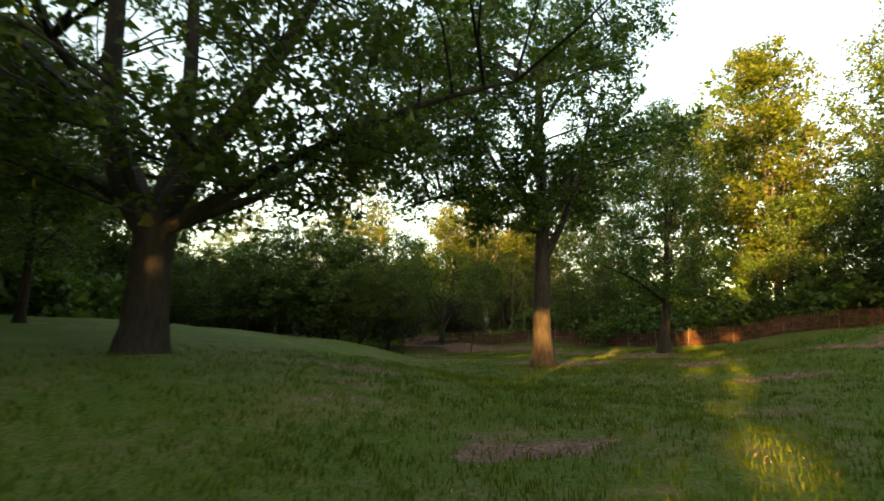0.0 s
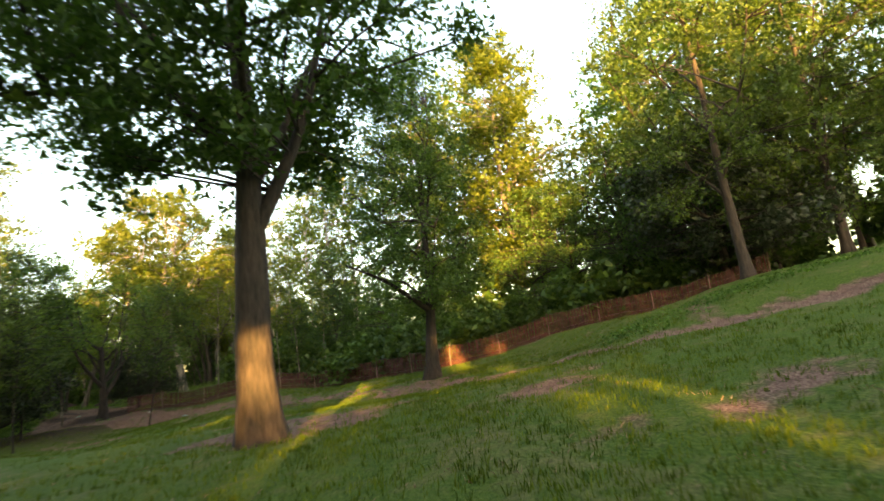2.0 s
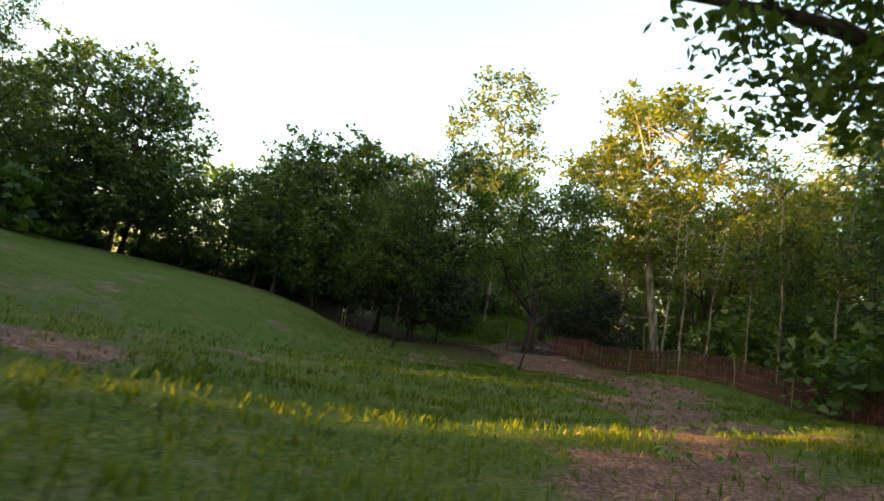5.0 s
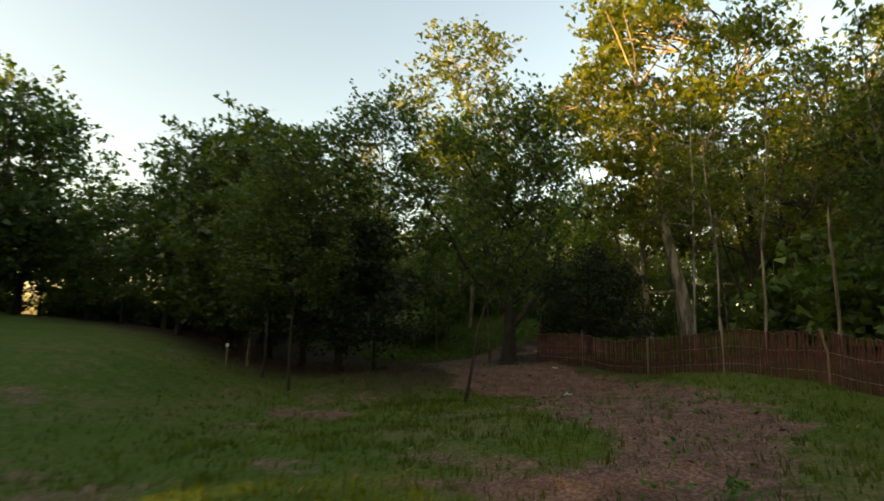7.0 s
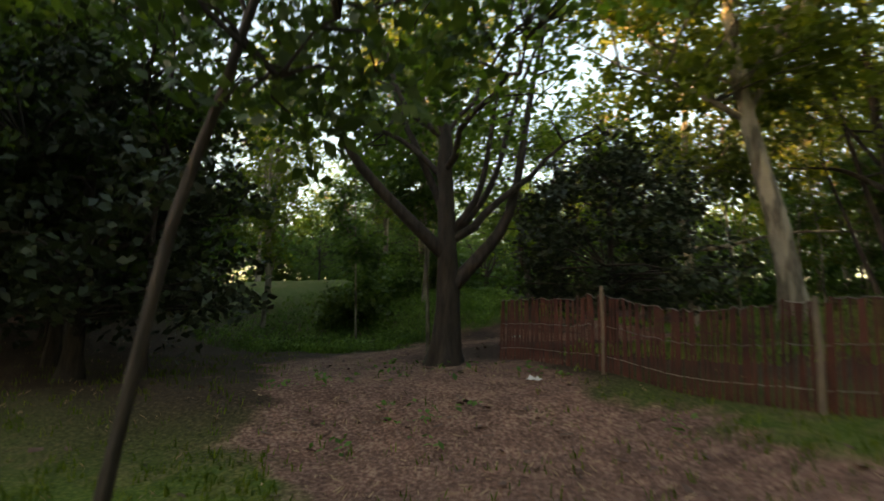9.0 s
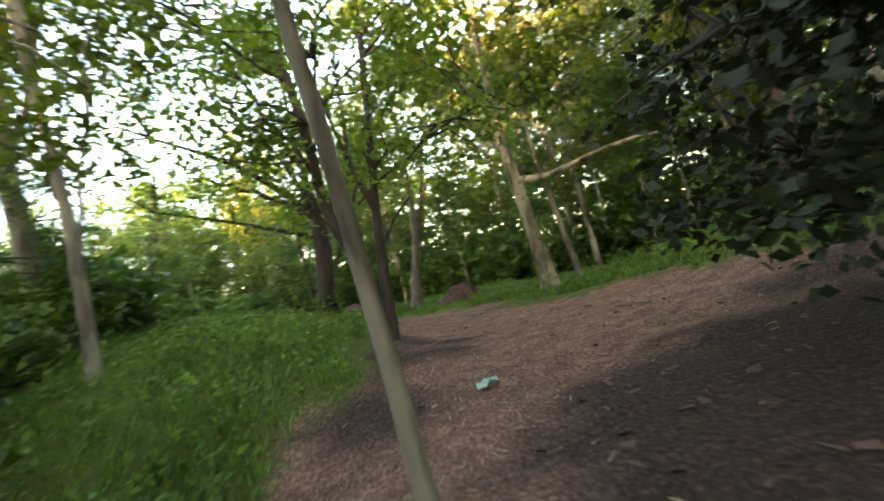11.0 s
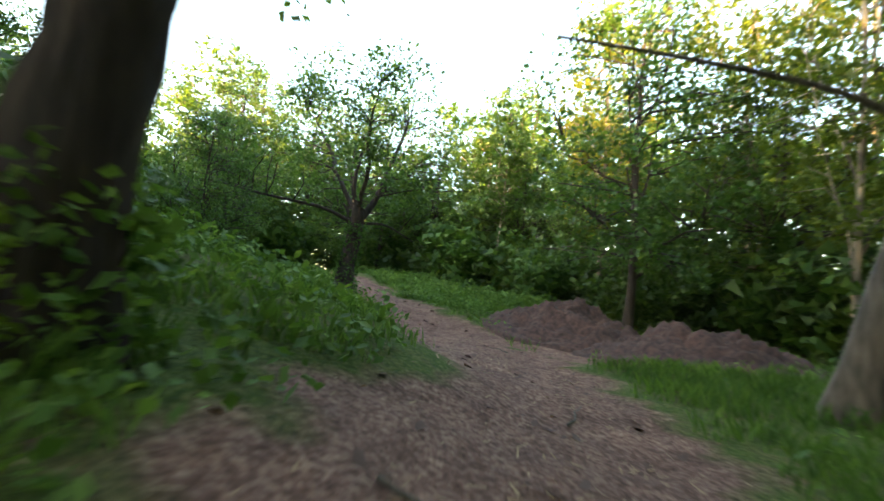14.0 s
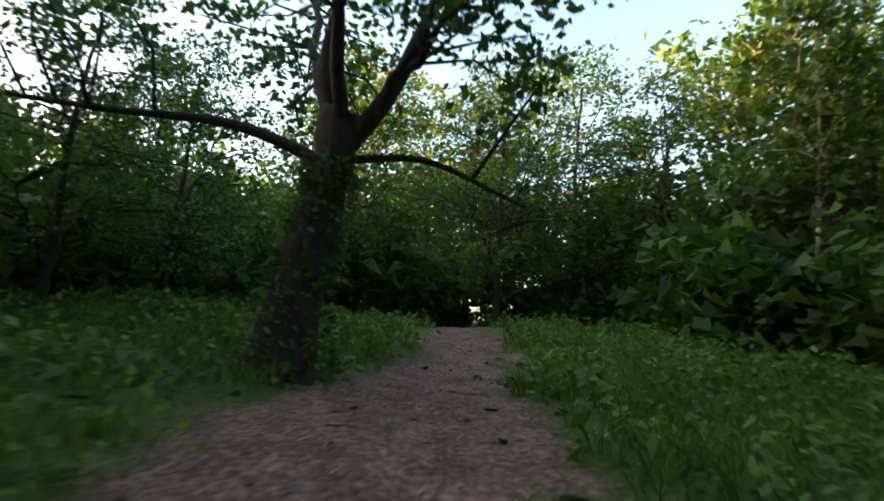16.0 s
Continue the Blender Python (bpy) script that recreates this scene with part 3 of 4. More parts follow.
def build_bush(name, label, seed, r, h, count, size, leaf):
    rng = np.random.default_rng(seed)
    root = new(name)
    tagged(root, label, "shrub")
    stems, cen = [], []
    for i in range(14):
        a, rr = i * 2.4, r * rng.uniform(0.25, 0.95)
        e = np.array([rr * math.cos(a), rr * math.sin(a), h * rng.uniform(0.45, 1.0) * (1 - 0.45 * (rr / r) ** 2)])
        s = np.array([0.12 * math.cos(a), 0.12 * math.sin(a), -0.1])
        p = smooth_line([s, s * 0.5 + e * 0.5 + np.array([0, 0, 0.2]), e], 6)
        stems.append(tube(p, np.linspace(0.025, 0.006, 6), 5))
        for f in (0.5, 0.75, 1.0):
            cen.append(s * (1 - f) + e * f + rng.normal(0, 0.12, 3))
    mesh_object("stems", *join(stems), BARK, True, root)
    cen = np.array(cen)
    v, f = leaves(rng, cen, np.zeros_like(cen), count, (0.34 * r ** 0.5, 0.34 * r ** 0.5, 0.26 * h ** 0.5), size, corners=3)
    v[:, 2] = np.maximum(v[:, 2], 0.02)
    mesh_object("foliage", v, f, leaf, False, root)
    return root


# Also stands unseen behind the start, added there to block sun.
thicket = build_bush("shrub", "coarse green shrub left of lawn and as added sun blocker behind start", 35, 1.5, 2.6, 1100, 0.42, LEAF_WOOD)
bush = build_bush("shrub", "dense green understorey shrub at edge of wood", 31, 1.5, 2.6, 3000, 0.24, LEAF_WOOD)
bush_dark = build_bush("shrub", "dark green rounded woodland shrub", 32, 1.4, 2.0, 2800, 0.22, LEAF_OAK)

rng = np.random.default_rng(77)
# right of the lawn, beyond the fence
gold = build_tree("broad_leafy_tree", "broad leafy tree glowing yellow in low sun", 28, [(0, 0, -0.3), (0.2, 0, 4), (-0.1, 0.2, 10), (0.2, 0, 17)], 0.32, 0.07,
    [(1.2, 1.5), (4.0, 2.4), (7.5, 3.4), (11.5, 3.9), (15.5, 3.2), (19.0, 1.9), (21, 0.7)], 10, 230, 22000, 0.24, LEAF_SPRING_SUNNY, BARK_GREY, 0.6, limb_from=0.2)
place(gold, 22.8, 34.2, 0, 1.0, 0.95)
place(shady, 21.6, 19.5, 100, 0.85)
again(shady, 27.8, 18.6, 200, 0.9)
again(shady, -17.5, 19, 60, 0.7)
again(shady, -14.0, 17.0, 20, 0.62)
again(medium, -22.6, 36.4, 250, 1.25)
again(medium, -26.0, 34.4, 130, 1.3)
again(medium, -24.6, 38.0, 20, 1.2)
again(shady, -22, 27, 130, 0.75)
place(tall, 31, 25, 10, 1.1)
for x, y, s in ((8.6, 58.5, 1.0), (10.2, 59.8, 1.2), (12, 61.5, 1.3), (8.8, 61.6, 1.1), (13.5, 58, 1.4), (11, 56, 1.2)):
    again(bush_dark, x, y, 70 * x, s)
for x, y, a, s in ((34, 20, 70, 1.05), (29.5, 31, 130, 0.72), (36, 30, 15, 1.2), (26, 42, 75, 1.2), (38, 14, 170, 1.1), (33, 12, 320, 0.95)):
    again(tall, x, y, a, s)
# behind the lawn: the sunlit tall trees
white = build_tree("white_trunk_tree", "tall pale-trunked leaning tree with golden sunlit crown", 29, [(0, 0, -0.3), (-0.25, 0.1, 2.2), (-0.8, 0.2, 5.0), (-1.2, 0.3, 7.5), (-1.2, 0.4, 12)], 0.3, 0.1,
    [(6.0, 2.2), (8.5, 4.6), (11.5, 5.6), (14.5, 4.6), (17, 2.0)], 6, 160, 17000, 0.24, LEAF_SPRING_SUNNY, BARK_PALE, 0.55, limb_from=0.5, offset=(-0.9, 0.3),
    own_limbs=[([(-1.0, 0.2, 6.2), (0.2, 0.3, 8.2), (1.8, 0.4, 10.5), (3.0, 0.4, 13)], 0.15, 0.04), ([(-0.8, 0.2, 5.2), (-2.4, 0.2, 6.4), (-4.0, 0.3, 7.2)], 0.1, 0.03)])
place(white, 5.0, 51.9, 20, 0.88)
place(tall_b, -9, 56.5, 30, 1.05)
for x, y, a, s in ((-21, 56, 10, 0.65), (24, 47, 60, 1.1), (30, 38, 160, 0.85), (14, 64, 200, 1.0)):
    again(tall_b, x, y, a, s)
for x, y, a, s in ((-30, 54, 80, 0.6), (-36, 46, 140, 0.6), (-27, 50, 45, 0.6)):
    again(tall, x, y, a, s)
# the row of green trees along the back of the lawn
place(medium, -16.5, 43.6, 0, 0.85)
for x, y, a, s in ((-6.4, 42.0, 70, 0.98), (-7.9, 41.0, 150, 1.0), (-10.3, 41.3, 220, 0.97), (-12.8, 40.6, 310, 0.95), (-15.4, 41.2, 35, 0.8), (-18, 40.4, 110, 0.7), (-21, 40, 190, 0.62), (-24.5, 39, 260, 0.62), (-28, 37, 330, 0.75), (-14, 45.5, 130, 0.85), (-19, 46, 245, 0.7), (-32, 33, 50, 1.15)):
    again(medium, x, y, a, s)
place(medium_b, -2.6, 38.6, 0, 0.75)
again(medium_b, -2.9, 42.2, 130, 1.0)
leaner = again(medium_b, 2.5, 39.65, 80, 0.78)
leaner.matrix_basis = Matrix.Translation(leaner.location) @ Matrix.Rotation(radians(11), 4, Vector((-0.6, 0.8, 0))) @ Matrix.Translation(-leaner.location) @ leaner.matrix_basis
for x, y, a, s in ((-4.4, 39.0, 200, 0.7), (10.5, 41.5, 40, 0.55), (12.5, 39.5, 120, 0.6), (13.6, 42.5, 300, 0.8), (17.4, 33.5, 220, 0.7)):
    again(medium_b, x, y, a, s)
place(evergreen, -4.0, 41.6, 0, 0.88)
for x, y, a, s in ((2.1, 48.6, 120, 0.66), (25.5, 22.5, 40, 1.35), (28.5, 24.5, 140, 1.3), (-9.5, 42.8, 200, 0.9)):
    again(evergreen, x, y, a, s)
place(stem, 8.2, 42.8, 0, 0.6)
for x, y, a, s in ((9.5, 41.8, 60, 0.6), (10.5, 40.8, 150, 0.65), (7.3, 43.6, 230, 0.6), (6.4, 45.0, 300, 0.7), (11.6, 39.4, 20, 0.6), (7.2, 61.5, 40, 0.9), (9.0, 63.4, 100, 1.0), (5.4, 65.4, 170, 0.9), (6.6, 67.2, 260, 1.0), (10.4, 60.0, 330, 1.0), (8.2, 60.2, 200, 0.9), (11.6, 62.6, 120, 1.0), (4.6, 63.6, 70, 0.8)):
    again(stem, x, y, a, s)
place(pole, -6.6, 39.9, 100, 0.7)
for x, y, a, s in ((-1.8, 47.8, 200, 0.8), (-5.4, 49, 250, 0.6)):
    again(pole, x, y, a, s)
# behind the start: unseen added trees and shrubs block low sun; gaps pass streaks
ALONG, ACROSS = np.array([-math.sin(radians(SUN_YAW)), math.cos(radians(SUN_YAW))]), np.array([-math.cos(radians(SUN_YAW)), -math.sin(radians(SUN_YAW))])
place(screen, -40, -6, 0, 1.0)
place(thicket, -40, -3, 0, 1.3)
for u in np.arange(-46, 30, 3.3):
    for k in (0, 1):
        uu = u + 1.6 * k
        if -13.5 < uu < 5:
            continue
        p = ACROSS * uu + ALONG * (17 + 5 * k + rng.uniform(-1, 1))
        again(screen, p[0], p[1], rng.uniform(0, 360), (0.88 if uu < 0 else 0.66 if uu < 8.5 else 0.92) + rng.uniform(-0.04, 0.04))
        again(thicket, p[0] + 1, p[1], rng.uniform(0, 360), 1.5, 1.7)
for u, s in ((5.2, 0.66), (7.0, 0.64)):
    p = ACROSS * u + ALONG * 16
    again(screen, p[0], p[1], 40 * u, s)
for u in (-12.5, -9.6, -6.8, -4.0, -1.0):
    p = ACROSS * u + ALONG * (14.5 + rng.uniform(-0.8, 0.8))
    again(screen, p[0], p[1], rng.uniform(0, 360), 0.72, 1.45)
# Added blockers between the streaks: these medium trees and shrubs stay out of view.
for u in (-11.9, -7.5, -2.1, 3.3, 5.0):
    for k in (-1, 0, 1):
        p = ACROSS * (u + 0.45 * k) + ALONG * (17 + 1.5 * k)
        again(medium, p[0], p[1], rng.uniform(0, 360), 0.72, 0.8)
        again(thicket, p[0], p[1], rng.uniform(0, 360), 1.0, 1.5)
# Two unseen shrubs keep the sun off the grass short of lawn_tree.
p = ACROSS * -5.4 + ALONG * 14
again(thicket, p[0], p[1], 20, 0.8, 1.55)
again(thicket, p[0] - 0.9, p[1] + 0.4, 120, 0.8, 1.5)
# Unseen thin tree added to break up one streak.
for u, d, s in ((0.0, 12, 0.6),):
    p = ACROSS * u + ALONG * d
    again(pole, p[0], p[1], 90 * u, s)
# left of the lawn
for i in range(14):
    again(thicket, -19.5 - i * 0.9 + rng.uniform(-1, 1), 16 + i * 1.7 + rng.uniform(-1, 1), rng.uniform(0, 360), rng.uniform(1.1, 1.5))
# right of the lawn, behind the fence
for x, y, a, s in ((22.0, 28.6, 80, 0.8), (25.6, 24.2, 150, 0.85), (24.6, 27.5, 220, 0.95), (21.5, 30.5, 30, 0.85), (28, 21.5, 100, 0.95), (30.5, 19, 170, 0.9), (15.8, 38.8, 240, 0.75), (27.2, 29, 310, 1.1), (33, 23, 45, 1.1)):
    again(fine, x, y, a, s)
for x, y, a, s in ((-17, 12, 20, 0.9), (-22, 20, 110, 0.7), (-28, 28, 200, 0.6), (-24, 6, 290, 0.8), (-34, 14, 240, 0.8), (-36, 34, 30, 0.7)):
    again(tall, x, y, a, s)
# understorey beyond the fence
place(bush, 12.9, 37.6, 0, 1.0)
line = np.array([(26, 22.5), (22.3, 26.2), (19.0, 28.8), (15.6, 32.0), (14.0, 35.0), (12.2, 38.2), (10.4, 41.8), (9.4, 43.4), (9.2, 45), (9.6, 47.5)])
seg = np.linspace(0, len(line) - 1, 26)
for i, u in enumerate(seg[:-1]):
    k = int(u)
    p = line[k] + (line[k + 1] - line[k]) * (u - k) + rng.normal(0, 0.4, 2) + (1.5, 0.7)
    again(bush if i % 3 else bush_dark, p[0], p[1], rng.uniform(0, 360), rng.uniform(0.75, 1.25))
place(bush_dark, 18.5, 31.5, 0, 1.2)
for x, y, s in ((20, 34, 1.5), (16.5, 41, 1.3), (22, 28, 1.4), (26, 28, 1.5), (13, 46, 1.3), (9.5, 49, 1.2), (30, 22, 1.4), (18, 37, 1.4), (32, 17, 1.4)):
    again(bush, x, y, rng.uniform(0, 360), s)
for i in range(20):
    x = -34 + i * 1.0 + rng.uniform(-0.4, 0.4)
    y = np.interp(x, [-34, -14, 0], [37, 46, 50]) + rng.uniform(-1.5, 2.5)
    again(bush_dark, x, y, rng.uniform(0, 360), rng.uniform(0.7, 1.1))
for i in range(16):
    again(thicket, -17 - rng.uniform(0, 8), -10 + i * 2.9, rng.uniform(0, 360), rng.uniform(0.8, 1.3))

# ---- along the trail in the wood ----
multi = build_tree("many_limbed_tree", "dark tree with wide bare forking limbs beside trail", 41, [(0, 0, -0.3), (0.05, 0, 1.0), (0, 0, 2.2), (-0.1, 0, 4.2)], 0.24, 0.12,
    [(4.0, 2.8), (5.2, 3.8), (7.0, 4.0), (9.0, 2.8), (10.5, 1.0)], 4, 90, 6500, 0.13, LEAF_FRESH, BARK, 0.5, limb_from=0.6, corners=4, reach=1.4,
    own_limbs=[([(-0.05, 0, 1.9), (-0.7, -0.2, 2.5), (-1.7, -0.5, 3.5), (-2.0, -0.6, 4.4), (-2.9, -0.8, 5.4)], 0.13, 0.03), ([(0.05, 0, 1.3), (0.7, 0.1, 2.0), (1.2, 0.2, 2.7), (1.4, 0.3, 4.6), (1.9, 0.4, 7)], 0.14, 0.03), ([(-0.05, 0, 3.2), (-0.8, 0.2, 4.0), (-1.8, 0.3, 4.4), (-2.8, 0.3, 4.5)], 0.06, 0.02), ([(0, 0, 2.0), (0.4, 0.2, 2.6), (0.9, 0.3, 3.3), (1.1, 0.3, 4.6), (1.8, 0.4, 6.4)], 0.08, 0.025),
               ([(0, 0, 2.2), (0.6, -0.1, 2.9), (0.8, -0.2, 4.6), (1.2, -0.3, 7)], 0.07, 0.02), ([(-0.1, 0, 4.0), (-0.9, 0.1, 4.6), (-1.4, 0.1, 6.5)], 0.09, 0.02)])
place(multi, 0.3, 45.6, 35)
twin = build_tree("twin_stem_tree", "dark twin-stemmed tree with bare rising limbs", 42, [(0, 0, -0.2), (-0.05, 0, 0.8), (-0.1, 0, 1.5), (-0.4, 0, 2.05), (-0.44, 0.05, 2.8), (-0.4, 0, 3.6), (-0.6, 0, 5)], 0.115, 0.07,
    [(2.8, 2.6), (4.5, 3.6), (6.5, 3.4), (8.5, 1.6)], 5, 120, 9500, 0.125, LEAF_FRESH, BARK, 0.45, limb_from=0.5, flare=1.3, corners=4, reach=1.4,
    own_limbs=[([(0.14, 0, -0.15), (0.2, 0, 0.7), (0.27, 0, 1.3), (0.36, 0, 2.2), (0.5, 0, 2.9), (0.8, 0.1, 5)], 0.105, 0.05), ([(0.35, 0, 2.1), (0.24, 0.05, 2.5), (0.12, 0.1, 3.0), (-0.2, 0.2, 4.8)], 0.06, 0.02), ([(-0.1, 0, 1.65), (-0.02, 0.03, 2.1), (0.08, 0.06, 2.45), (0.22, 0.06, 2.65)], 0.035, 0.025), ([(0.3, 0, 1.45), (0.5, 0, 1.75), (0.65, 0.1, 1.95), (0.95, 0.1, 2.2)], 0.03, 0.012), ([(-0.35, 0, 2.0), (-0.5, 0, 2.15), (-0.55, 0, 2.35)], 0.035, 0.015)])
place(twin, -2.4, 54.0, 0)
syc = build_tree("sycamore_tree", "pale mottled sycamore with ivy and forked limbs", 43, [(0, 0, -0.3), (-0.1, 0, 2), (-0.3, 0, 4.2), (-0.2, 0.1, 6.5), (0, 0, 11)], 0.2, 0.08,
    [(5.5, 2.4), (8, 4.4), (11, 4.6), (14, 2.6), (15.5, 1)], 5, 100, 5200, 0.2, LEAF_SPRING_SUNNY, BARK_PALE, 0.45, limb_from=0.5, ivy=900, bare=0.3, reach=1.6,
    own_limbs=[([(-0.3, 0, 4.0), (-1.2, 0, 5.0), (-2.0, 0.1, 6.8), (-2.3, 0, 9)], 0.13, 0.05), ([(-0.2, 0, 3.1), (0.7, 0, 2.95), (1.9, -0.1, 3.3), (3.3, -0.2, 3.45), (4.8, -0.2, 3.3)], 0.1, 0.03)])
place(syc, 1.6, 58.9, 0)
slope_tree = build_tree("many_stemmed_tree", "large brown many-stemmed tree on grassy slope", 48, [(0, 0, -0.4), (-0.1, 0, 1.5), (-0.35, 0, 3.5), (-0.7, 0, 6.0), (-0.8, 0.1, 10)], 0.21, 0.08,
    [(4.0, 3.0), (6.5, 4.6), (9.5, 5.0), (12.5, 3.6), (14.5, 1.4)], 6, 110, 8000, 0.17, LEAF_SPRING_SUNNY, BARK, 0.5, limb_from=0.4, flare=1.4, corners=4,
    own_limbs=[([(-0.3, 0, -0.2), (-0.6, 0.1, 1.6), (-1.2, 0.1, 4.0), (-2.0, 0.2, 7.5)], 0.13, 0.05), ([(0.3, 0.1, -0.2), (0.45, 0.2, 1.8), (0.5, 0.3, 4.2), (0.9, 0.4, 8.0)], 0.12, 0.04), ([(-0.55, -0.2, -0.2), (-1.1, -0.3, 1.8), (-1.9, -0.4, 4.5)], 0.1, 0.03), ([(-0.3, 0, 3.2), (-1.5, -0.2, 4.2), (-3.0, -0.3, 4.6)], 0.09, 0.03)])
place(slope_tree, 7.3, 56.6, -35)
slant = build_tree("slim_pale_tree", "slim pale leaning tree trunk in green undergrowth", 44, [(0, 0, -0.3), (-0.25, 0, 2), (-0.5, 0, 4.5), (-0.5, 0.1, 9)], 0.085, 0.035,
    [(5.5, 1.4), (8, 2.4), (10.5, 1.8), (12, 0.6)], 6, 60, 3200, 0.24, LEAF_PALE, BARK_PALE, 0.48, limb_from=0.45)
place(slant, 2.95, 60.4, 0)
pale = build_tree("leaning_pale_tree", "pale sunlit leaning tree beside trail", 45, [(0, 0, -0.3), (0.35, 0, 1.3), (0.75, 0, 2.6), (1.0, 0, 4.2), (1.15, 0, 8)], 0.18, 0.06,
    [(4.8, 1.8), (7, 3.2), (9.5, 3.0), (11.5, 1.0)], 4, 60, 3600, 0.16, LEAF_SPRING_SUNNY, BARK_GREY, 0.45, bare=0.3, reach=1.6, limb_from=0.5, offset=(0.9, 0),
    own_limbs=[([(0.8, 0, 2.7), (1.3, 0, 3.8), (1.9, 0.1, 5.5), (2.6, 0, 7.5)], 0.1, 0.03), ([(0.7, 0, 2.6), (0.0, -0.1, 3.0), (-1.4, -0.2, 3.3), (-2.6, -0.3, 3.5)], 0.045, 0.015)])
place(pale, -2.0, 64.7, 30)
ivy_oak = build_tree("ivy_tree", "stout dark tree with ivy base and spreading limbs", 46, [(0, 0, -0.3), (0.05, 0, 0.8), (0.25, 0.02, 2.0), (0.3, 0, 3.0)], 0.25, 0.2,
    [(3.5, 3.4), (4.6, 4.8), (6.5, 4.8), (8.5, 3.0), (10, 1.0)], 2, 140, 10500, 0.125, LEAF_FRESH, BARK, 0.45, corners=4, limb_from=0.8, flare=1.35, ivy=800, ivy_top=5, reach=1.5,
    own_limbs=[([(0.3, 0, 2.8), (0.9, 0, 3.3), (1.5, 0.1, 3.9), (1.75, 0.1, 4.9), (1.9, 0.1, 7)], 0.17, 0.05), ([(0.9, 0, 3.3), (1.9, -0.2, 4.3), (3.0, -0.3, 4.7)], 0.06, 0.02), ([(0.3, 0, 2.8), (-0.4, 0, 3.6), (-1.5, -0.1, 4.5), (-3.2, -0.2, 5.2)], 0.12, 0.03), ([(0.25, 0, 2.3), (-0.7, 0.2, 2.7), (-1.8, 0.2, 3.1), (-3.4, 0.3, 3.6)], 0.07, 0.02), ([(0.3, 0, 3.0), (0.2, 0.1, 4.5), (0.3, 0.2, 7)], 0.13, 0.04), ([(0.3, 0, 2.7), (-0.1, -0.4, 3.6), (-0.9, -0.8, 5)], 0.09, 0.03)])
place(ivy_oak, -4.1, 59.4, 30)
end_tree = build_tree("dark_forked_tree", "dark ivy-clad tree with heavy fork beside trail", 47, [(0, 0, -0.3), (0.1, 0, 1.2), (0.3, 0, 2.4), (0.35, 0, 3.2)], 0.3, 0.22,
    [(3.6, 2.6), (5, 3.6), (7.5, 3.6), (9.5, 1.4)], 3, 90, 7500, 0.13, LEAF_WOOD, BARK, 0.46, limb_from=0.8, ivy=1500, corners=4, reach=1.5,
    own_limbs=[([(0.3, 0, 2.6), (0.9, 0, 3.4), (1.3, 0, 4.6), (1.9, 0.1, 6.4)], 0.15, 0.05), ([(0.3, 0, 3.0), (0.05, 0, 3.6), (0.1, 0, 4.6), (0.5, 0, 6.2)], 0.12, 0.04), ([(0.3, 0, 2.5), (-0.9, 0, 3.0), (-2.6, 0.2, 3.1), (-4.2, 0.3, 3.3)], 0.08, 0.03), ([(0.4, 0, 2.6), (1.4, 0, 2.7), (2.6, 0.1, 2.2)], 0.06, 0.02)])
place(end_tree, -12.6, 67.1, 70, 0.74)
place(fine, -7.0, 71.9, 0, 0.95)
place(airy, 6.0, 70.0, 0, 0.9)
for x, y, a, s in ((-6.2, 53.0, 40, 0.8), (-9.6, 54.6, 150, 0.85), (-12.6, 51.0, 260, 0.75), (-9.4, 48.6, 80, 0.6), (-5.0, 74.6, 20, 0.8), (-9.6, 75.6, 140, 0.75), (-2.4, 71.8, 250, 0.75)):
    again(airy, x, y, a, s)
for x, y, a, s in ((-10.5, 76.8, 30, 0.75), (-4.0, 74.0, 120, 0.8), (-1, 75, 210, 0.5), (-14.5, 78, 150, 0.7), (-19, 77, 240, 0.8), (-16.5, 80, 10, 1.1), (-22, 76, 70, 1.0), (-20, 72.5, 160, 0.75), (-12, 80.5, 250, 1.0), (-26, 74, 40, 1.0), (-7.5, 80, 85, 0.95), (-9.4, 56.5, 330, 0.5), (-12.5, 57.0, 90, 0.65), (-14, 59.2, 20, 0.5), (-17.5, 61.4, 200, 0.45), (-22, 64.0, 280, 0.65), (-24, 69, 10, 0.9), (-20.5, 60, 130, 0.6)):
    again(fine, x, y, a, s)
for x, y, a, s in ((-12.8, 63.4, 70, 0.36), (-14.6, 64.7, 160, 0.42), (-17.2, 65.4, 30, 0.48)):
    again(fine, x, y, a, s)
for x, y, a, s in ((16, 84, 90, 0.8), (-30, 71, 135, 0.7)):
    again(tall, x, y, a, s)
for x, y, a, s in ((3.6, 73, 20, 0.95), (8.6, 67.5, 110, 0.95), (10.5, 70.5, 200, 1.05), (7.4, 74.5, 290, 1.05), (12.5, 64.5, 60, 1.0), (13.5, 68.5, 150, 1.1), (1.2, 76.5, 240, 1.0), (4.8, 78.5, 330, 1.1), (11.5, 75.5, 33, 1.1), (-2.5, 79, 123, 0.95), (15.5, 62, 213, 1.0), (10.4, 61.5, 303, 0.9), (9.3, 58.3, 70, 0.9), (12.0, 65.8, 40, 0.95), (9.0, 69.4, 220, 0.9), (16, 56, 40, 1.1), (18.5, 51, 130, 1.2), (15.0, 47.5, 220, 1.15), (20.5, 42, 310, 1.2)):
    again(airy, x, y, a, s)
for x, y, a, s in ((6.5, 63, 0, 0.7), (8, 65, 70, 0.8), (4.2, 67.8, 140, 0.7), (0.6, 69.5, 210, 0.6), (-14.5, 76, 33, 0.8), (-15.6, 76.4, 80, 0.7)):
    again(pole, x, y, a, s)
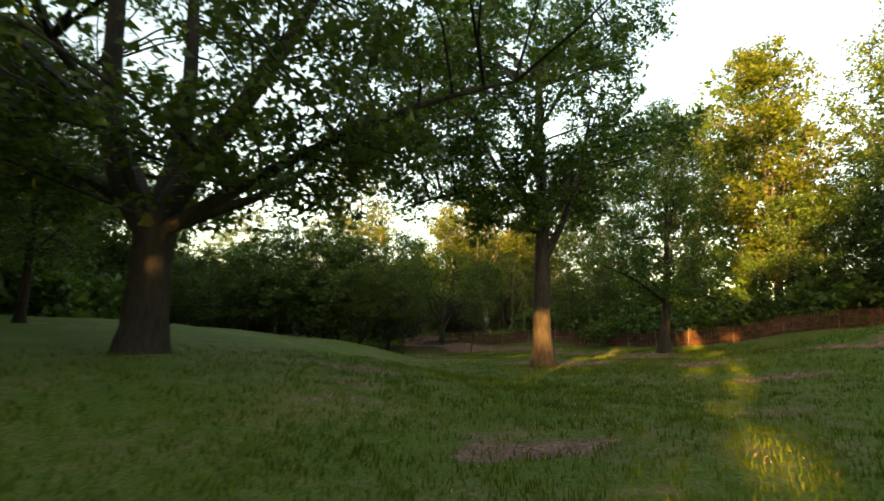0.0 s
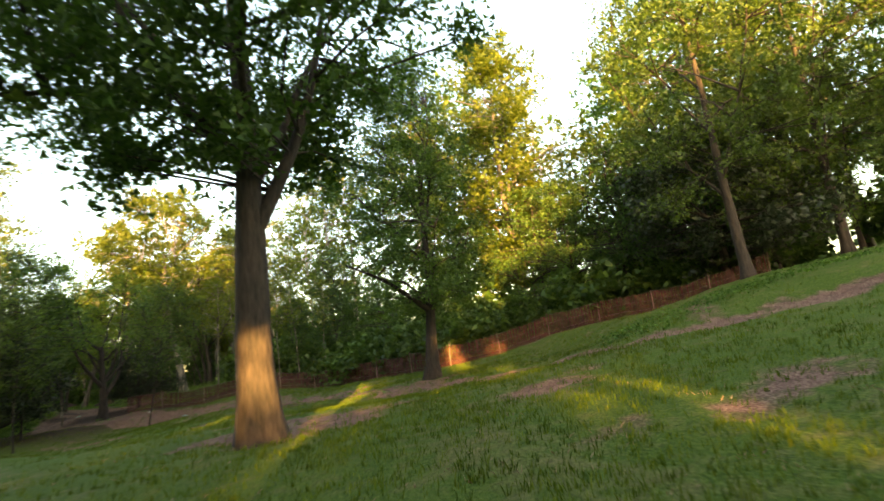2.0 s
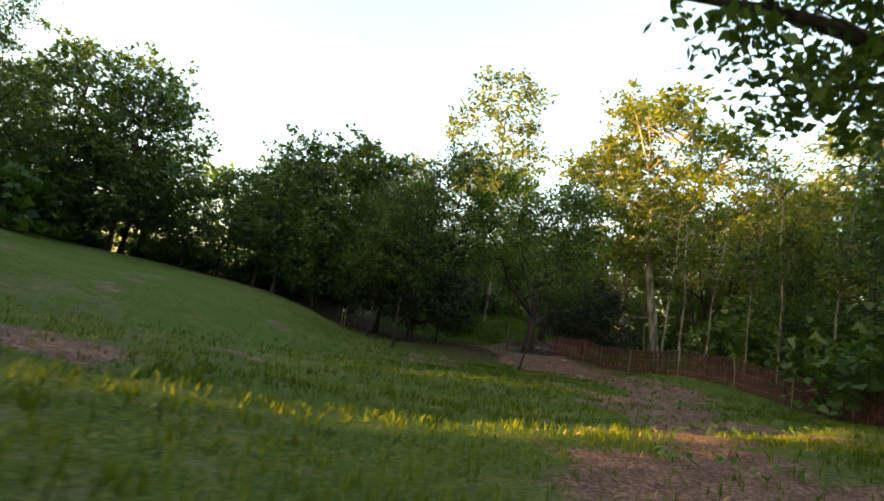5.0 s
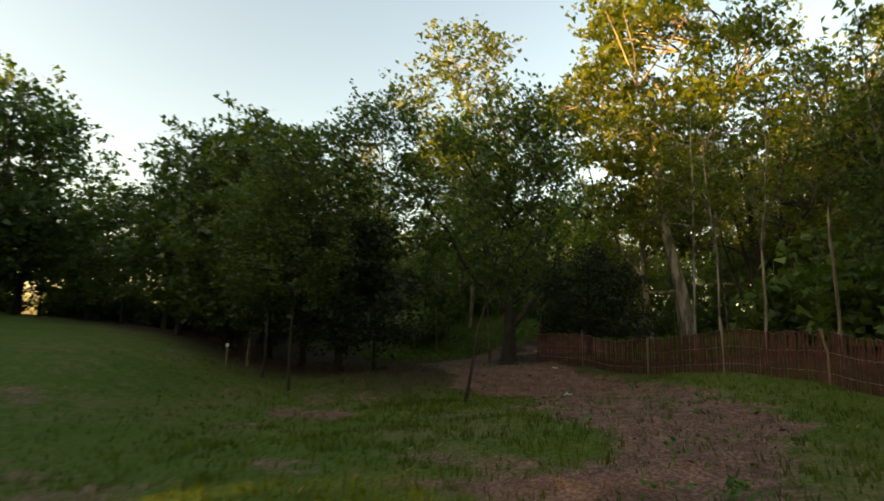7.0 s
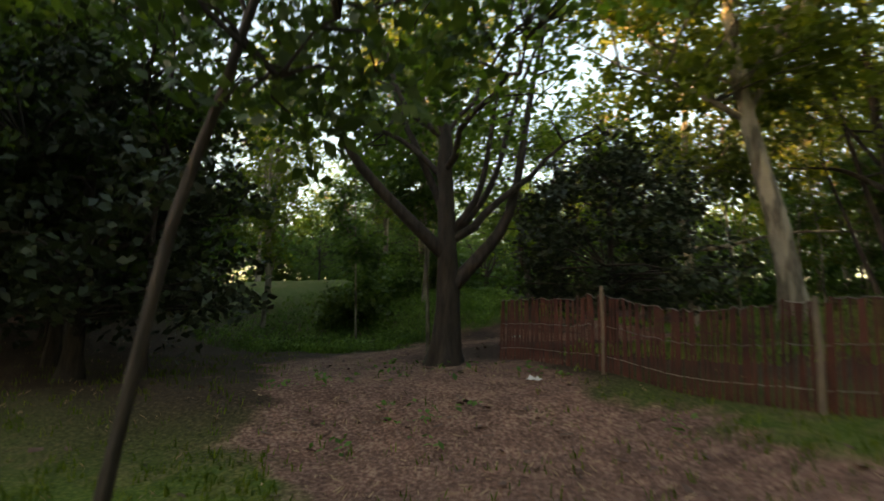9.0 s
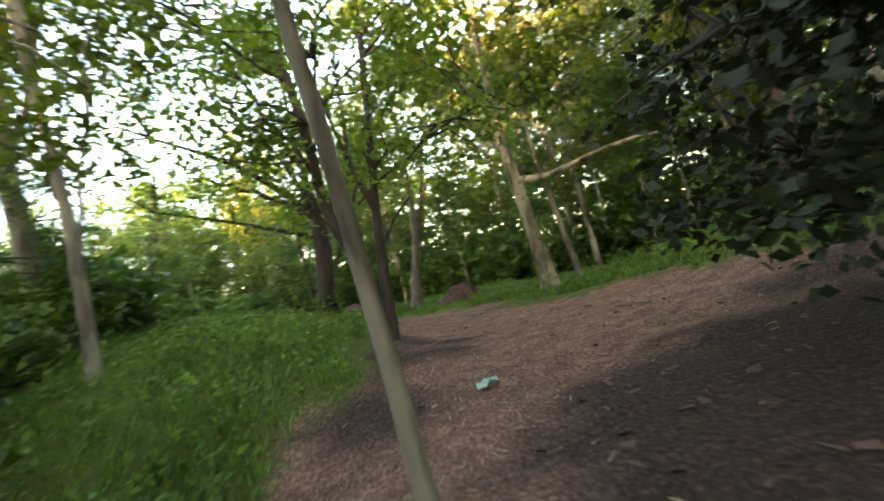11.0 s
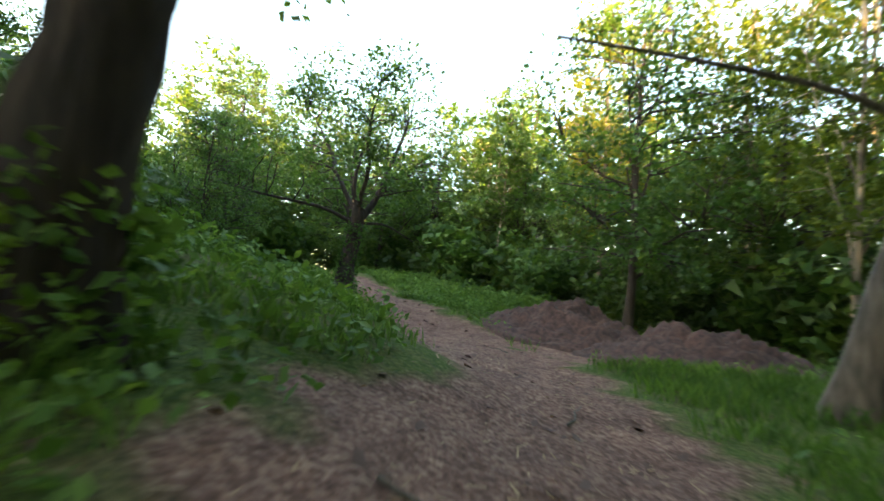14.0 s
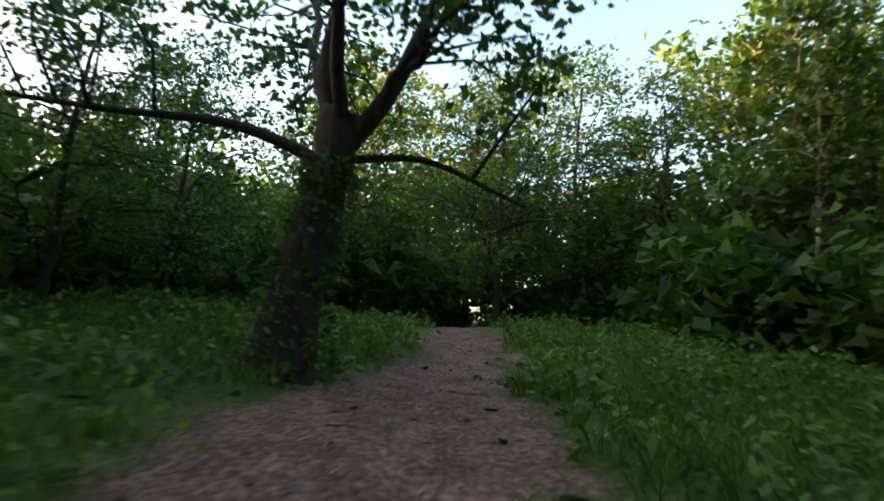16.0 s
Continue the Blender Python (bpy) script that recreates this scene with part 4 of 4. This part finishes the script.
for i in range(34):
    u = i / 33
    x = np.interp(u, [0, 0.45, 1.0], [9, -5, -26]) + rng.uniform(-0.6, 0.6)
    y = np.interp(u, [0, 0.45, 1.0], [67, 74.6, 77]) + rng.uniform(-0.5, 2.0)
    again(bush if i % 2 else bush_dark, x, y, rng.uniform(0, 360), rng.uniform(0.8, 1.3))
for i in range(22):
    u = i / 21
    x = np.interp(u, [0, 0.4, 1.0], [-6.8, -9.6, -19.0]) + rng.uniform(-0.6, 0.3)
    y = np.interp(u, [0, 0.4, 1.0], [50, 58.4, 63.8]) + rng.uniform(-0.5, 0.6)
    again(bush if i % 3 else bush_dark, x, y, rng.uniform(0, 360), rng.uniform(0.7, 1.1) * (0.6 if u < 0.3 else 1.0))


# ---- the wood further off ----
def far_woods():
    g = np.random.default_rng(99)
    edge = np.array([(44, -6), (46, 16), (48, 34), (44, 52), (34, 66), (24, 80), (10, 92), (-8, 96), (-26, 92), (-40, 82), (-44, 64), (-46, 44), (-48, 20), (-44, -4)], float)
    cen = []
    for (ax, ay), (bx, by) in zip(edge[:-1], edge[1:]):
        n = int(np.hypot(bx - ax, by - ay) * 3.2)
        f = g.uniform(0, 1, n)
        x, y = ax + (bx - ax) * f + g.normal(0, 2.5, n), ay + (by - ay) * f + g.normal(0, 2.5, n)
        top = 9.5 + 3.5 * wobble(x, y, 0.31) + 1.5 * wobble(x, y, 0.9)
        cen.append(np.stack([x, y, height(x, y) + top * g.uniform(0.02, 1, n) ** 0.8], 1))
    near = np.array([(24, 60), (17, 71), (7, 79), (-9, 83), (-24, 79), (-33, 71), (-31, 60), (-24, 52)], float)
    for (ax, ay), (bx, by) in zip(near[:-1], near[1:]):
        n = int(np.hypot(bx - ax, by - ay) * 6.0)
        f = g.uniform(0, 1, n)
        x, y = ax + (bx - ax) * f + g.normal(0, 1.2, n), ay + (by - ay) * f + g.normal(0, 1.2, n)
        top = 6.8 + 1.8 * wobble(x, y, 0.5) + 0.8 * wobble(x, y, 1.3)
        cen.append(np.stack([x, y, height(x, y) + top * g.uniform(0.02, 1, n) ** 0.9], 1))
    far, close = np.concatenate(cen[:13]), np.concatenate(cen[13:])
    v, f = join([leaves(g, far, np.zeros_like(far), len(far) * 55, (1.0, 1.0, 0.8), 0.6, corners=3), leaves(g, close, np.zeros_like(close), len(close) * 150, (0.9, 0.9, 0.7), 0.3, corners=3)])
    return tagged(mesh_object("far_woods", v, f, LEAF_WOOD), "dense green woodland closing the park all round", "woods", kind="stuff")


far_woods()


for x, y, s in ((-24, 70.8, 1.3), (-26.5, 72, 1.4), (-24.5, 67.6, 1.2), (-27.5, 69.5, 1.4), (-21.5, 65.5, 1.2)):
    again(bush, x, y, 50 * s * x, s)


# ---- the slat fence ----
def build_fence():
    root = new("slat_fence")
    tagged(root, "rust-red slatted snow fence on wooden posts", "fence")
    seglen = np.hypot(*np.diff(FENCE_LINE, axis=0).T)
    s_at = np.r_[0, np.cumsum(seglen)]
    along = lambda s: (np.interp(s, s_at, FENCE_LINE[:, 0]), np.interp(s, s_at, FENCE_LINE[:, 1]))
    r = np.random.default_rng(5)
    step, gap = 2.4, 0.062
    s, total = 0.0, s_at[-1]
    box_f = np.array([(0, 1, 2, 3), (7, 6, 5, 4), (0, 4, 5, 1), (1, 5, 6, 2), (2, 6, 7, 3), (3, 7, 4, 0)])
    while s < total - 0.5:
        x, y = along(s)
        z = float(height(x, y))
        v, f = tube(np.array([(x, y, z - 0.3), (x + 0.01, y, z + 0.5), (x + r.normal(0, 0.04), y + r.normal(0, 0.04), z + 0.95 + r.uniform(0, 0.12))]), np.array([0.027, 0.026, 0.022]), 7)
        mesh_object("post", v, f, FENCE_POST, True, root, "weathered wooden fence post")
        e = min(s + step, total)
        slats, wires = [], {0.2: [], 0.6: [], 1.0: []}
        for u in np.arange(s + 0.05, e, gap):
            x, y = along(u)
            x2, y2 = along(min(u + 0.1, total))
            d = np.array([x2 - x, y2 - y, 0]) / max(1e-6, np.hypot(x2 - x, y2 - y))
            nrm = np.array([-d[1], d[0], 0])
            sag = 0.05 * math.sin((u - s) / step * math.pi)
            z = float(height(x, y)) + 0.02
            h = 0.92 - sag + r.normal(0, 0.015)
            c = np.array([x, y, z]) + nrm * r.normal(0, 0.012)
            tilt = d * r.normal(0, 0.02)
            w, th = 0.017, 0.005
            q = [c - d * w - nrm * th, c + d * w - nrm * th, c + d * w + nrm * th, c - d * w + nrm * th]
            slats.append((np.array(q + [p + tilt + np.array([0, 0, h]) for p in q]), box_f))
            for k in wires:
                wires[k].append(np.array([x, y, z + k * h]) + nrm * 0.012)
        v, f = join(slats)
        mesh_object("slat_panel", v, f, FENCE, False, root)
        for k in wires:
            if len(wires[k]) > 2:
                mesh_object("wire", *tube(np.array(wires[k]), np.full(len(wires[k]), 0.004), 4), WIRE, True, root)
        s += step
    return root


build_fence()


# ---- mounds of turned earth beside the trail ----
def build_mound(x, y, r, h, seed, label):
    g = np.random.default_rng(seed)
    n, k = 36, 72
    rr, aa = np.meshgrid(np.linspace(0, 1, n), np.arange(k) * 2 * np.pi / k, indexing="ij")
    px, py = rr * np.cos(aa) * r, rr * np.sin(aa) * r * 0.8
    prof = np.cos(np.clip(rr, 0, 1) * math.pi / 2) ** 1.25
    pz = h * prof * (1 + 0.3 * wobble(px + seed, py, 2.6)) + (0.09 * wobble(px, py + seed, 6.0) + 0.05 * wobble(px + 2, py + seed, 13.0) + 0.035 * g.normal(size=px.shape) * np.minimum(1, rr * 3)) * np.minimum(1, prof * 3) - 0.08 * (rr > 0.97)
    base = height(x + px, y + py) - height(x, y)
    v = np.stack([px, py, pz + base], 2).reshape(-1, 3)
    i = (np.arange(n - 1)[:, None] * k + np.arange(k)[None])
    j = (np.arange(n - 1)[:, None] * k + (np.arange(k)[None] + 1) % k)
    f = np.stack([i, j, j + k, i + k], 2).reshape(-1, 4)
    ob = mesh_object("earth_mound", v, f, EARTH, True)
    ob.location = (x, y, float(height(x, y)) - 0.02)
    return tagged(ob, label, "mound")


build_mound(-7.3, 69.4, 2.2, 0.72, 2, "heap of turned brown earth beside trail")
build_mound(-0.4, 63.8, 1.0, 0.45, 3, "low heap of loose earth on trail edge")
build_mound(-4.4, 68.6, 2.2, 0.5, 4, "long low bank of dark earth under trees")



# ---- grass, herbs, straw and small things ----
def scatter(n, x0, x1, y0, y1, keep, seed):
    g = np.random.default_rng(seed)
    x, y = g.uniform(x0, x1, n), g.uniform(y0, y1, n)
    k = g.uniform(0, 1, n) < keep(x, y)
    return x[k], y[k], g


def blades(name, label, x, y, g, tall_lo, tall_hi, width, per, mat, lean=0.5):
    n = len(x) * per
    px, py = np.repeat(x, per) + g.normal(0, 0.035, n), np.repeat(y, per) + g.normal(0, 0.035, n)
    z = height(px, py) - 0.07 * dirt_amount(px, py) - 0.01
    h = g.uniform(tall_lo, tall_hi, n)
    a = g.uniform(0, 2 * np.pi, n)
    d = np.stack([np.cos(a), np.sin(a), 0 * a], 1)
    s = np.stack([-np.sin(a), np.cos(a), 0 * a], 1) * width * g.uniform(0.6, 1.3, (n, 1))
    b = np.stack([px, py, z], 1)
    up = np.array([0, 0, 1.0])
    l = (g.uniform(0.1, 1, n) * lean * h)[:, None]
    m = b + up * (h * 0.6)[:, None] + d * l * 0.35
    v = np.stack([b - s, b + s, m + s * 0.7, b + up * h[:, None] + d * l], 1).reshape(-1, 3)
    ob = mesh_object(name, v, np.arange(n * 4).reshape(-1, 4), mat)
    return tagged(ob, label, "grass", kind="stuff")


def flown_over(x, y, near, far):
    d = trail_distance(x, y, ROUTE)
    return np.clip(1 - (d - near) / (far - near), 0, 1)


ROUTE = np.array([(0, 1), (1, 5), (2.0, 9), (4.5, 13), (7.0, 17), (9.8, 21), (10.2, 26), (8.5, 31), (6.6, 36), (3.3, 40.7), (-0.6, 44.5), (-2, 48), (-0.3, 53), (-1.5, 59), (-4.7, 63.7), (-9, 66.8), (-14, 68.5)])
x, y, g = scatter(140000, -14, 26, 1, 46, lambda x, y: flown_over(x, y, 3.0, 12) ** 2 * (1 - 0.9 * dirt_amount(x, y)) * (1 - beyond_fence(x, y)) * (1 - 0.8 * wood_amount(x, y)) * (0.45 + 0.55 * (wobble(x, y, 2.4) > -0.2)), 1)
blades("lawn_grass", "short uneven green lawn grass", x, y, g, 0.03, 0.12, 0.007, 4, GRASS)
x, y, g = scatter(26000, -12, 24, 1, 46, lambda x, y: flown_over(x, y, 2.0, 14) * (0.3 + 0.7 * dirt_amount(x, y)) * (wobble(x + 5, y, 1.3) > 0.1), 2)
blades("dry_grass", "dry straw-coloured grass on worn lawn", x, y, g, 0.02, 0.07, 0.006, 3, STRAW, 1.6)
bank = lambda x, y: flown_over(x, y, 3.5, 10) * np.clip((trail_distance(x, y) - trail_half(y) + 0.35 - 0.3 * wobble(x, y, 1.9)) / 0.5, 0, 1) * (y > 46.5) * (1 - 0.95 * np.clip(2 * dirt_amount(x, y), 0, 1))
x, y, g = scatter(85000, -20, 10, 46, 78, lambda x, y: bank(x, y) * (0.25 + 0.75 * (wobble(x, y, 1.1) > -0.3)), 3)
blades("tall_grass", "lush green grass on banks beside trail", x, y, g, 0.07, 0.22, 0.008, 4, LEAF_HERB, 0.7)


def herbs():
    x, y, g = scatter(19000, -20, 10, 46, 74, lambda x, y: bank(x, y) * np.where(x < np.interp(y, [46, 58, 62, 66, 70], [-2, -1.5, -4, -6, -10]), 1.0, np.where(y > 61, 0.06, 0.3)), 4)
    z = height(x, y)
    h = 0.08 + 0.22 * np.clip(0.5 + 0.5 * wobble(x, y, 0.9), 0, 1) * np.clip((trail_distance(x, y) - 1.6) / 2.0, 0.15, 1)
    cen = np.stack([x, y, z + h * 0.7], 1)
    v, f = leaves(g, cen, np.zeros_like(cen), len(x) * 11, (0.13, 0.13, 0.1), 0.078, 0.6)
    return tagged(mesh_object("herbs", v, f, LEAF_HERB), "low leafy green herbs covering bank beside trail", "plants", kind="stuff")


herbs()


def flat_bits(name, label, mat, n, keep, area, size, thin, seed, lift=0.012):
    x, y, g = scatter(n, *area, keep, seed)
    k = len(x)
    z = height(x, y) - 0.06 * dirt_amount(x, y) + 0.03 * dirt_amount(x, y) * wobble(x, y, 5.3) + lift
    a = g.uniform(0, np.pi, k)
    d = np.stack([np.cos(a), np.sin(a), g.normal(0, 0.25, k)], 1) * (size * g.uniform(0.4, 1.4, k))[:, None]
    s = np.stack([-np.sin(a), np.cos(a), g.normal(0, 0.3, k)], 1) * thin
    c = np.stack([x, y, z], 1)
    v = np.stack([c - d - s, c + d - s * 0.6, c + d + s * 0.6, c - d + s], 1).reshape(-1, 3)
    return tagged(mesh_object(name, v, np.arange(k * 4).reshape(-1, 4), mat), label, "litter", kind="stuff")


LITTER = plain("leaf_litter", (0.07, 0.042, 0.034), (0.16, 0.1, 0.08), 9.0, 0.95)
flat_bits("wood_chips", "straw and wood chips strewn on trail", STRAW, 26000, lambda x, y: np.clip(dirt_amount(x, y) * 1.2, 0, 1) * (1 - 0.8 * damp_amount(x, y)) * flown_over(x, y, 2.5, 7), (-16, 8, 36, 72), 0.035, 0.007, 6)
flat_bits("dark_litter", "dark clods and leaf litter on trail", LITTER, 6000, lambda x, y: np.clip(dirt_amount(x, y) + 0.1, 0, 1) * flown_over(x, y, 2.5, 8), (-16, 10, 34, 72), 0.045, 0.03, 7)


def weeds():
    x, y, g = scatter(1800, 0, 12, 26, 45, lambda x, y: np.clip(dirt_amount(x, y), 0, 1) * (wobble(x + 2, y, 1.5) > 0.25), 8)
    x2, y2, g2 = scatter(5200, 12, 26, 13, 24, lambda x, y: np.clip(1 - trail_distance(x, y, np.array([(14.5, 19.5), (21, 16.5), (25, 14)])) / 1.6, 0, 1), 9)
    x, y = np.r_[x, x2], np.r_[y, y2]
    cen = np.stack([x, y, height(x, y) + 0.05], 1)
    v, f = leaves(g, cen, np.zeros_like(cen), len(x) * 7, (0.1, 0.1, 0.035), 0.075, 0.75)
    v[:, 2] = np.maximum(v[:, 2], height(v[:, 0], v[:, 1]) - 0.05)
    return tagged(mesh_object("weeds", v, f, LEAF_HERB), "broad-leaved green weeds on worn lawn", "plants", kind="stuff")


weeds()


def build_stick(x, y, turn, length, r, seed):
    g = np.random.default_rng(seed)
    n = 9
    t = np.linspace(-0.5, 0.5, n) * length
    px, py = x + t * math.cos(turn), y + t * math.sin(turn)
    off = np.cumsum(g.normal(0, 0.02, n)) * length
    px, py = px - off * math.sin(turn), py + off * math.cos(turn)
    pz = height(px, py) - 0.05 * dirt_amount(px, py) + r + 0.012 + np.abs(g.normal(0, 0.008, n))
    v, f = tube(np.stack([px, py, pz], 1), np.linspace(r, r * 0.4, n), 6)
    return tagged(mesh_object("stick", v, f, BARK_GREY, True), "fallen bent grey stick on trail", "stick", "sticks on the trail")


for i, (x, y, a, l, r) in enumerate(((-2.6, 60.4, 0.4, 0.7, 0.012), (0.9, 51.6, 1.2, 0.8, 0.014), (-0.8, 57.8, 2.4, 0.5, 0.01), (-0.2, 52.9, 0.2, 0.45, 0.009), (-3.4, 62.6, 1.9, 0.6, 0.01), (-1.4, 55.2, 0.9, 0.4, 0.009), (-6.2, 65.4, 2.8, 0.5, 0.01), (1.4, 53.4, 2.0, 0.6, 0.012))):
    build_stick(x, y, a, l, r, 60 + i)


def build_scrap(name, label, x, y, size, mat, seed):
    g = np.random.default_rng(seed)
    k = 6
    gx, gy = np.meshgrid(np.linspace(-0.5, 0.5, k) * size, np.linspace(-0.35, 0.35, k) * size)
    px, py = x + gx, y + gy
    pz = height(px, py) - 0.05 * dirt_amount(px, py) + 0.02 + size * 0.12 * np.abs(g.normal(size=gx.shape))
    i = (np.arange(k - 1)[:, None] * k + np.arange(k - 1)[None]).ravel()
    top = np.stack([px.ravel(), py.ravel(), pz.ravel()], 1)
    f = np.stack([i, i + 1, i + k + 1, i + k], 1)
    low = top - np.array([0, 0, 0.004])
    return tagged(mesh_object(name, np.concatenate([top, low]), np.concatenate([f, f[:, ::-1] + k * k]), mat, True), label, "litter")


PALE_GREEN = plain("pale_green_plastic", (0.25, 0.42, 0.36), (0.4, 0.6, 0.52), 8.0, 0.4)
build_scrap("paper_scrap", "crumpled white paper scrap on grass", 2.63, 44.29, 0.16, SIGN, 1)
build_scrap("plastic_scrap", "crumpled pale green plastic scrap on trail", -1.25, 50.87, 0.22, PALE_GREEN, 2)
build_scrap("plastic_scrap", "crumpled green plastic scrap on bare earth", 4.23, 41.4, 0.24, PALE_GREEN, 3)


def build_sign(x, y, turn, top, w, h):
    root = new("sign_post")
    tagged(root, "small blank white sign on thin post", "sign")
    z = float(height(x, y))
    root.matrix_basis = pose(x, y, z, 0, 0, turn)
    v, f = tube(np.array([(0, 0, -0.2), (0, 0, top * 0.5), (0, 0, top)]), np.array([0.022, 0.022, 0.02]), 7)
    mesh_object("post", v, f, FENCE_POST, True, root)
    bm = bmesh.new()
    bmesh.ops.create_cube(bm, size=1.0, matrix=Matrix.Translation((0, -0.03, top - h * 0.5)) @ Matrix.Diagonal((w, 0.008, h, 1)))
    bmesh.ops.bevel(bm, geom=bm.edges[:], offset=0.002, segments=1, affect="EDGES")
    me = bpy.data.meshes.new("panel")
    bm.to_mesh(me)
    bm.free()
    me.materials.append(SIGN)
    board = new("panel", me)
    board.parent = root
    return root


build_sign(-5.4, 38.4, 55, 0.75, 0.08, 0.1)
build_sign(-9.2, 59.6, 20, 1.3, 0.22, 0.4)
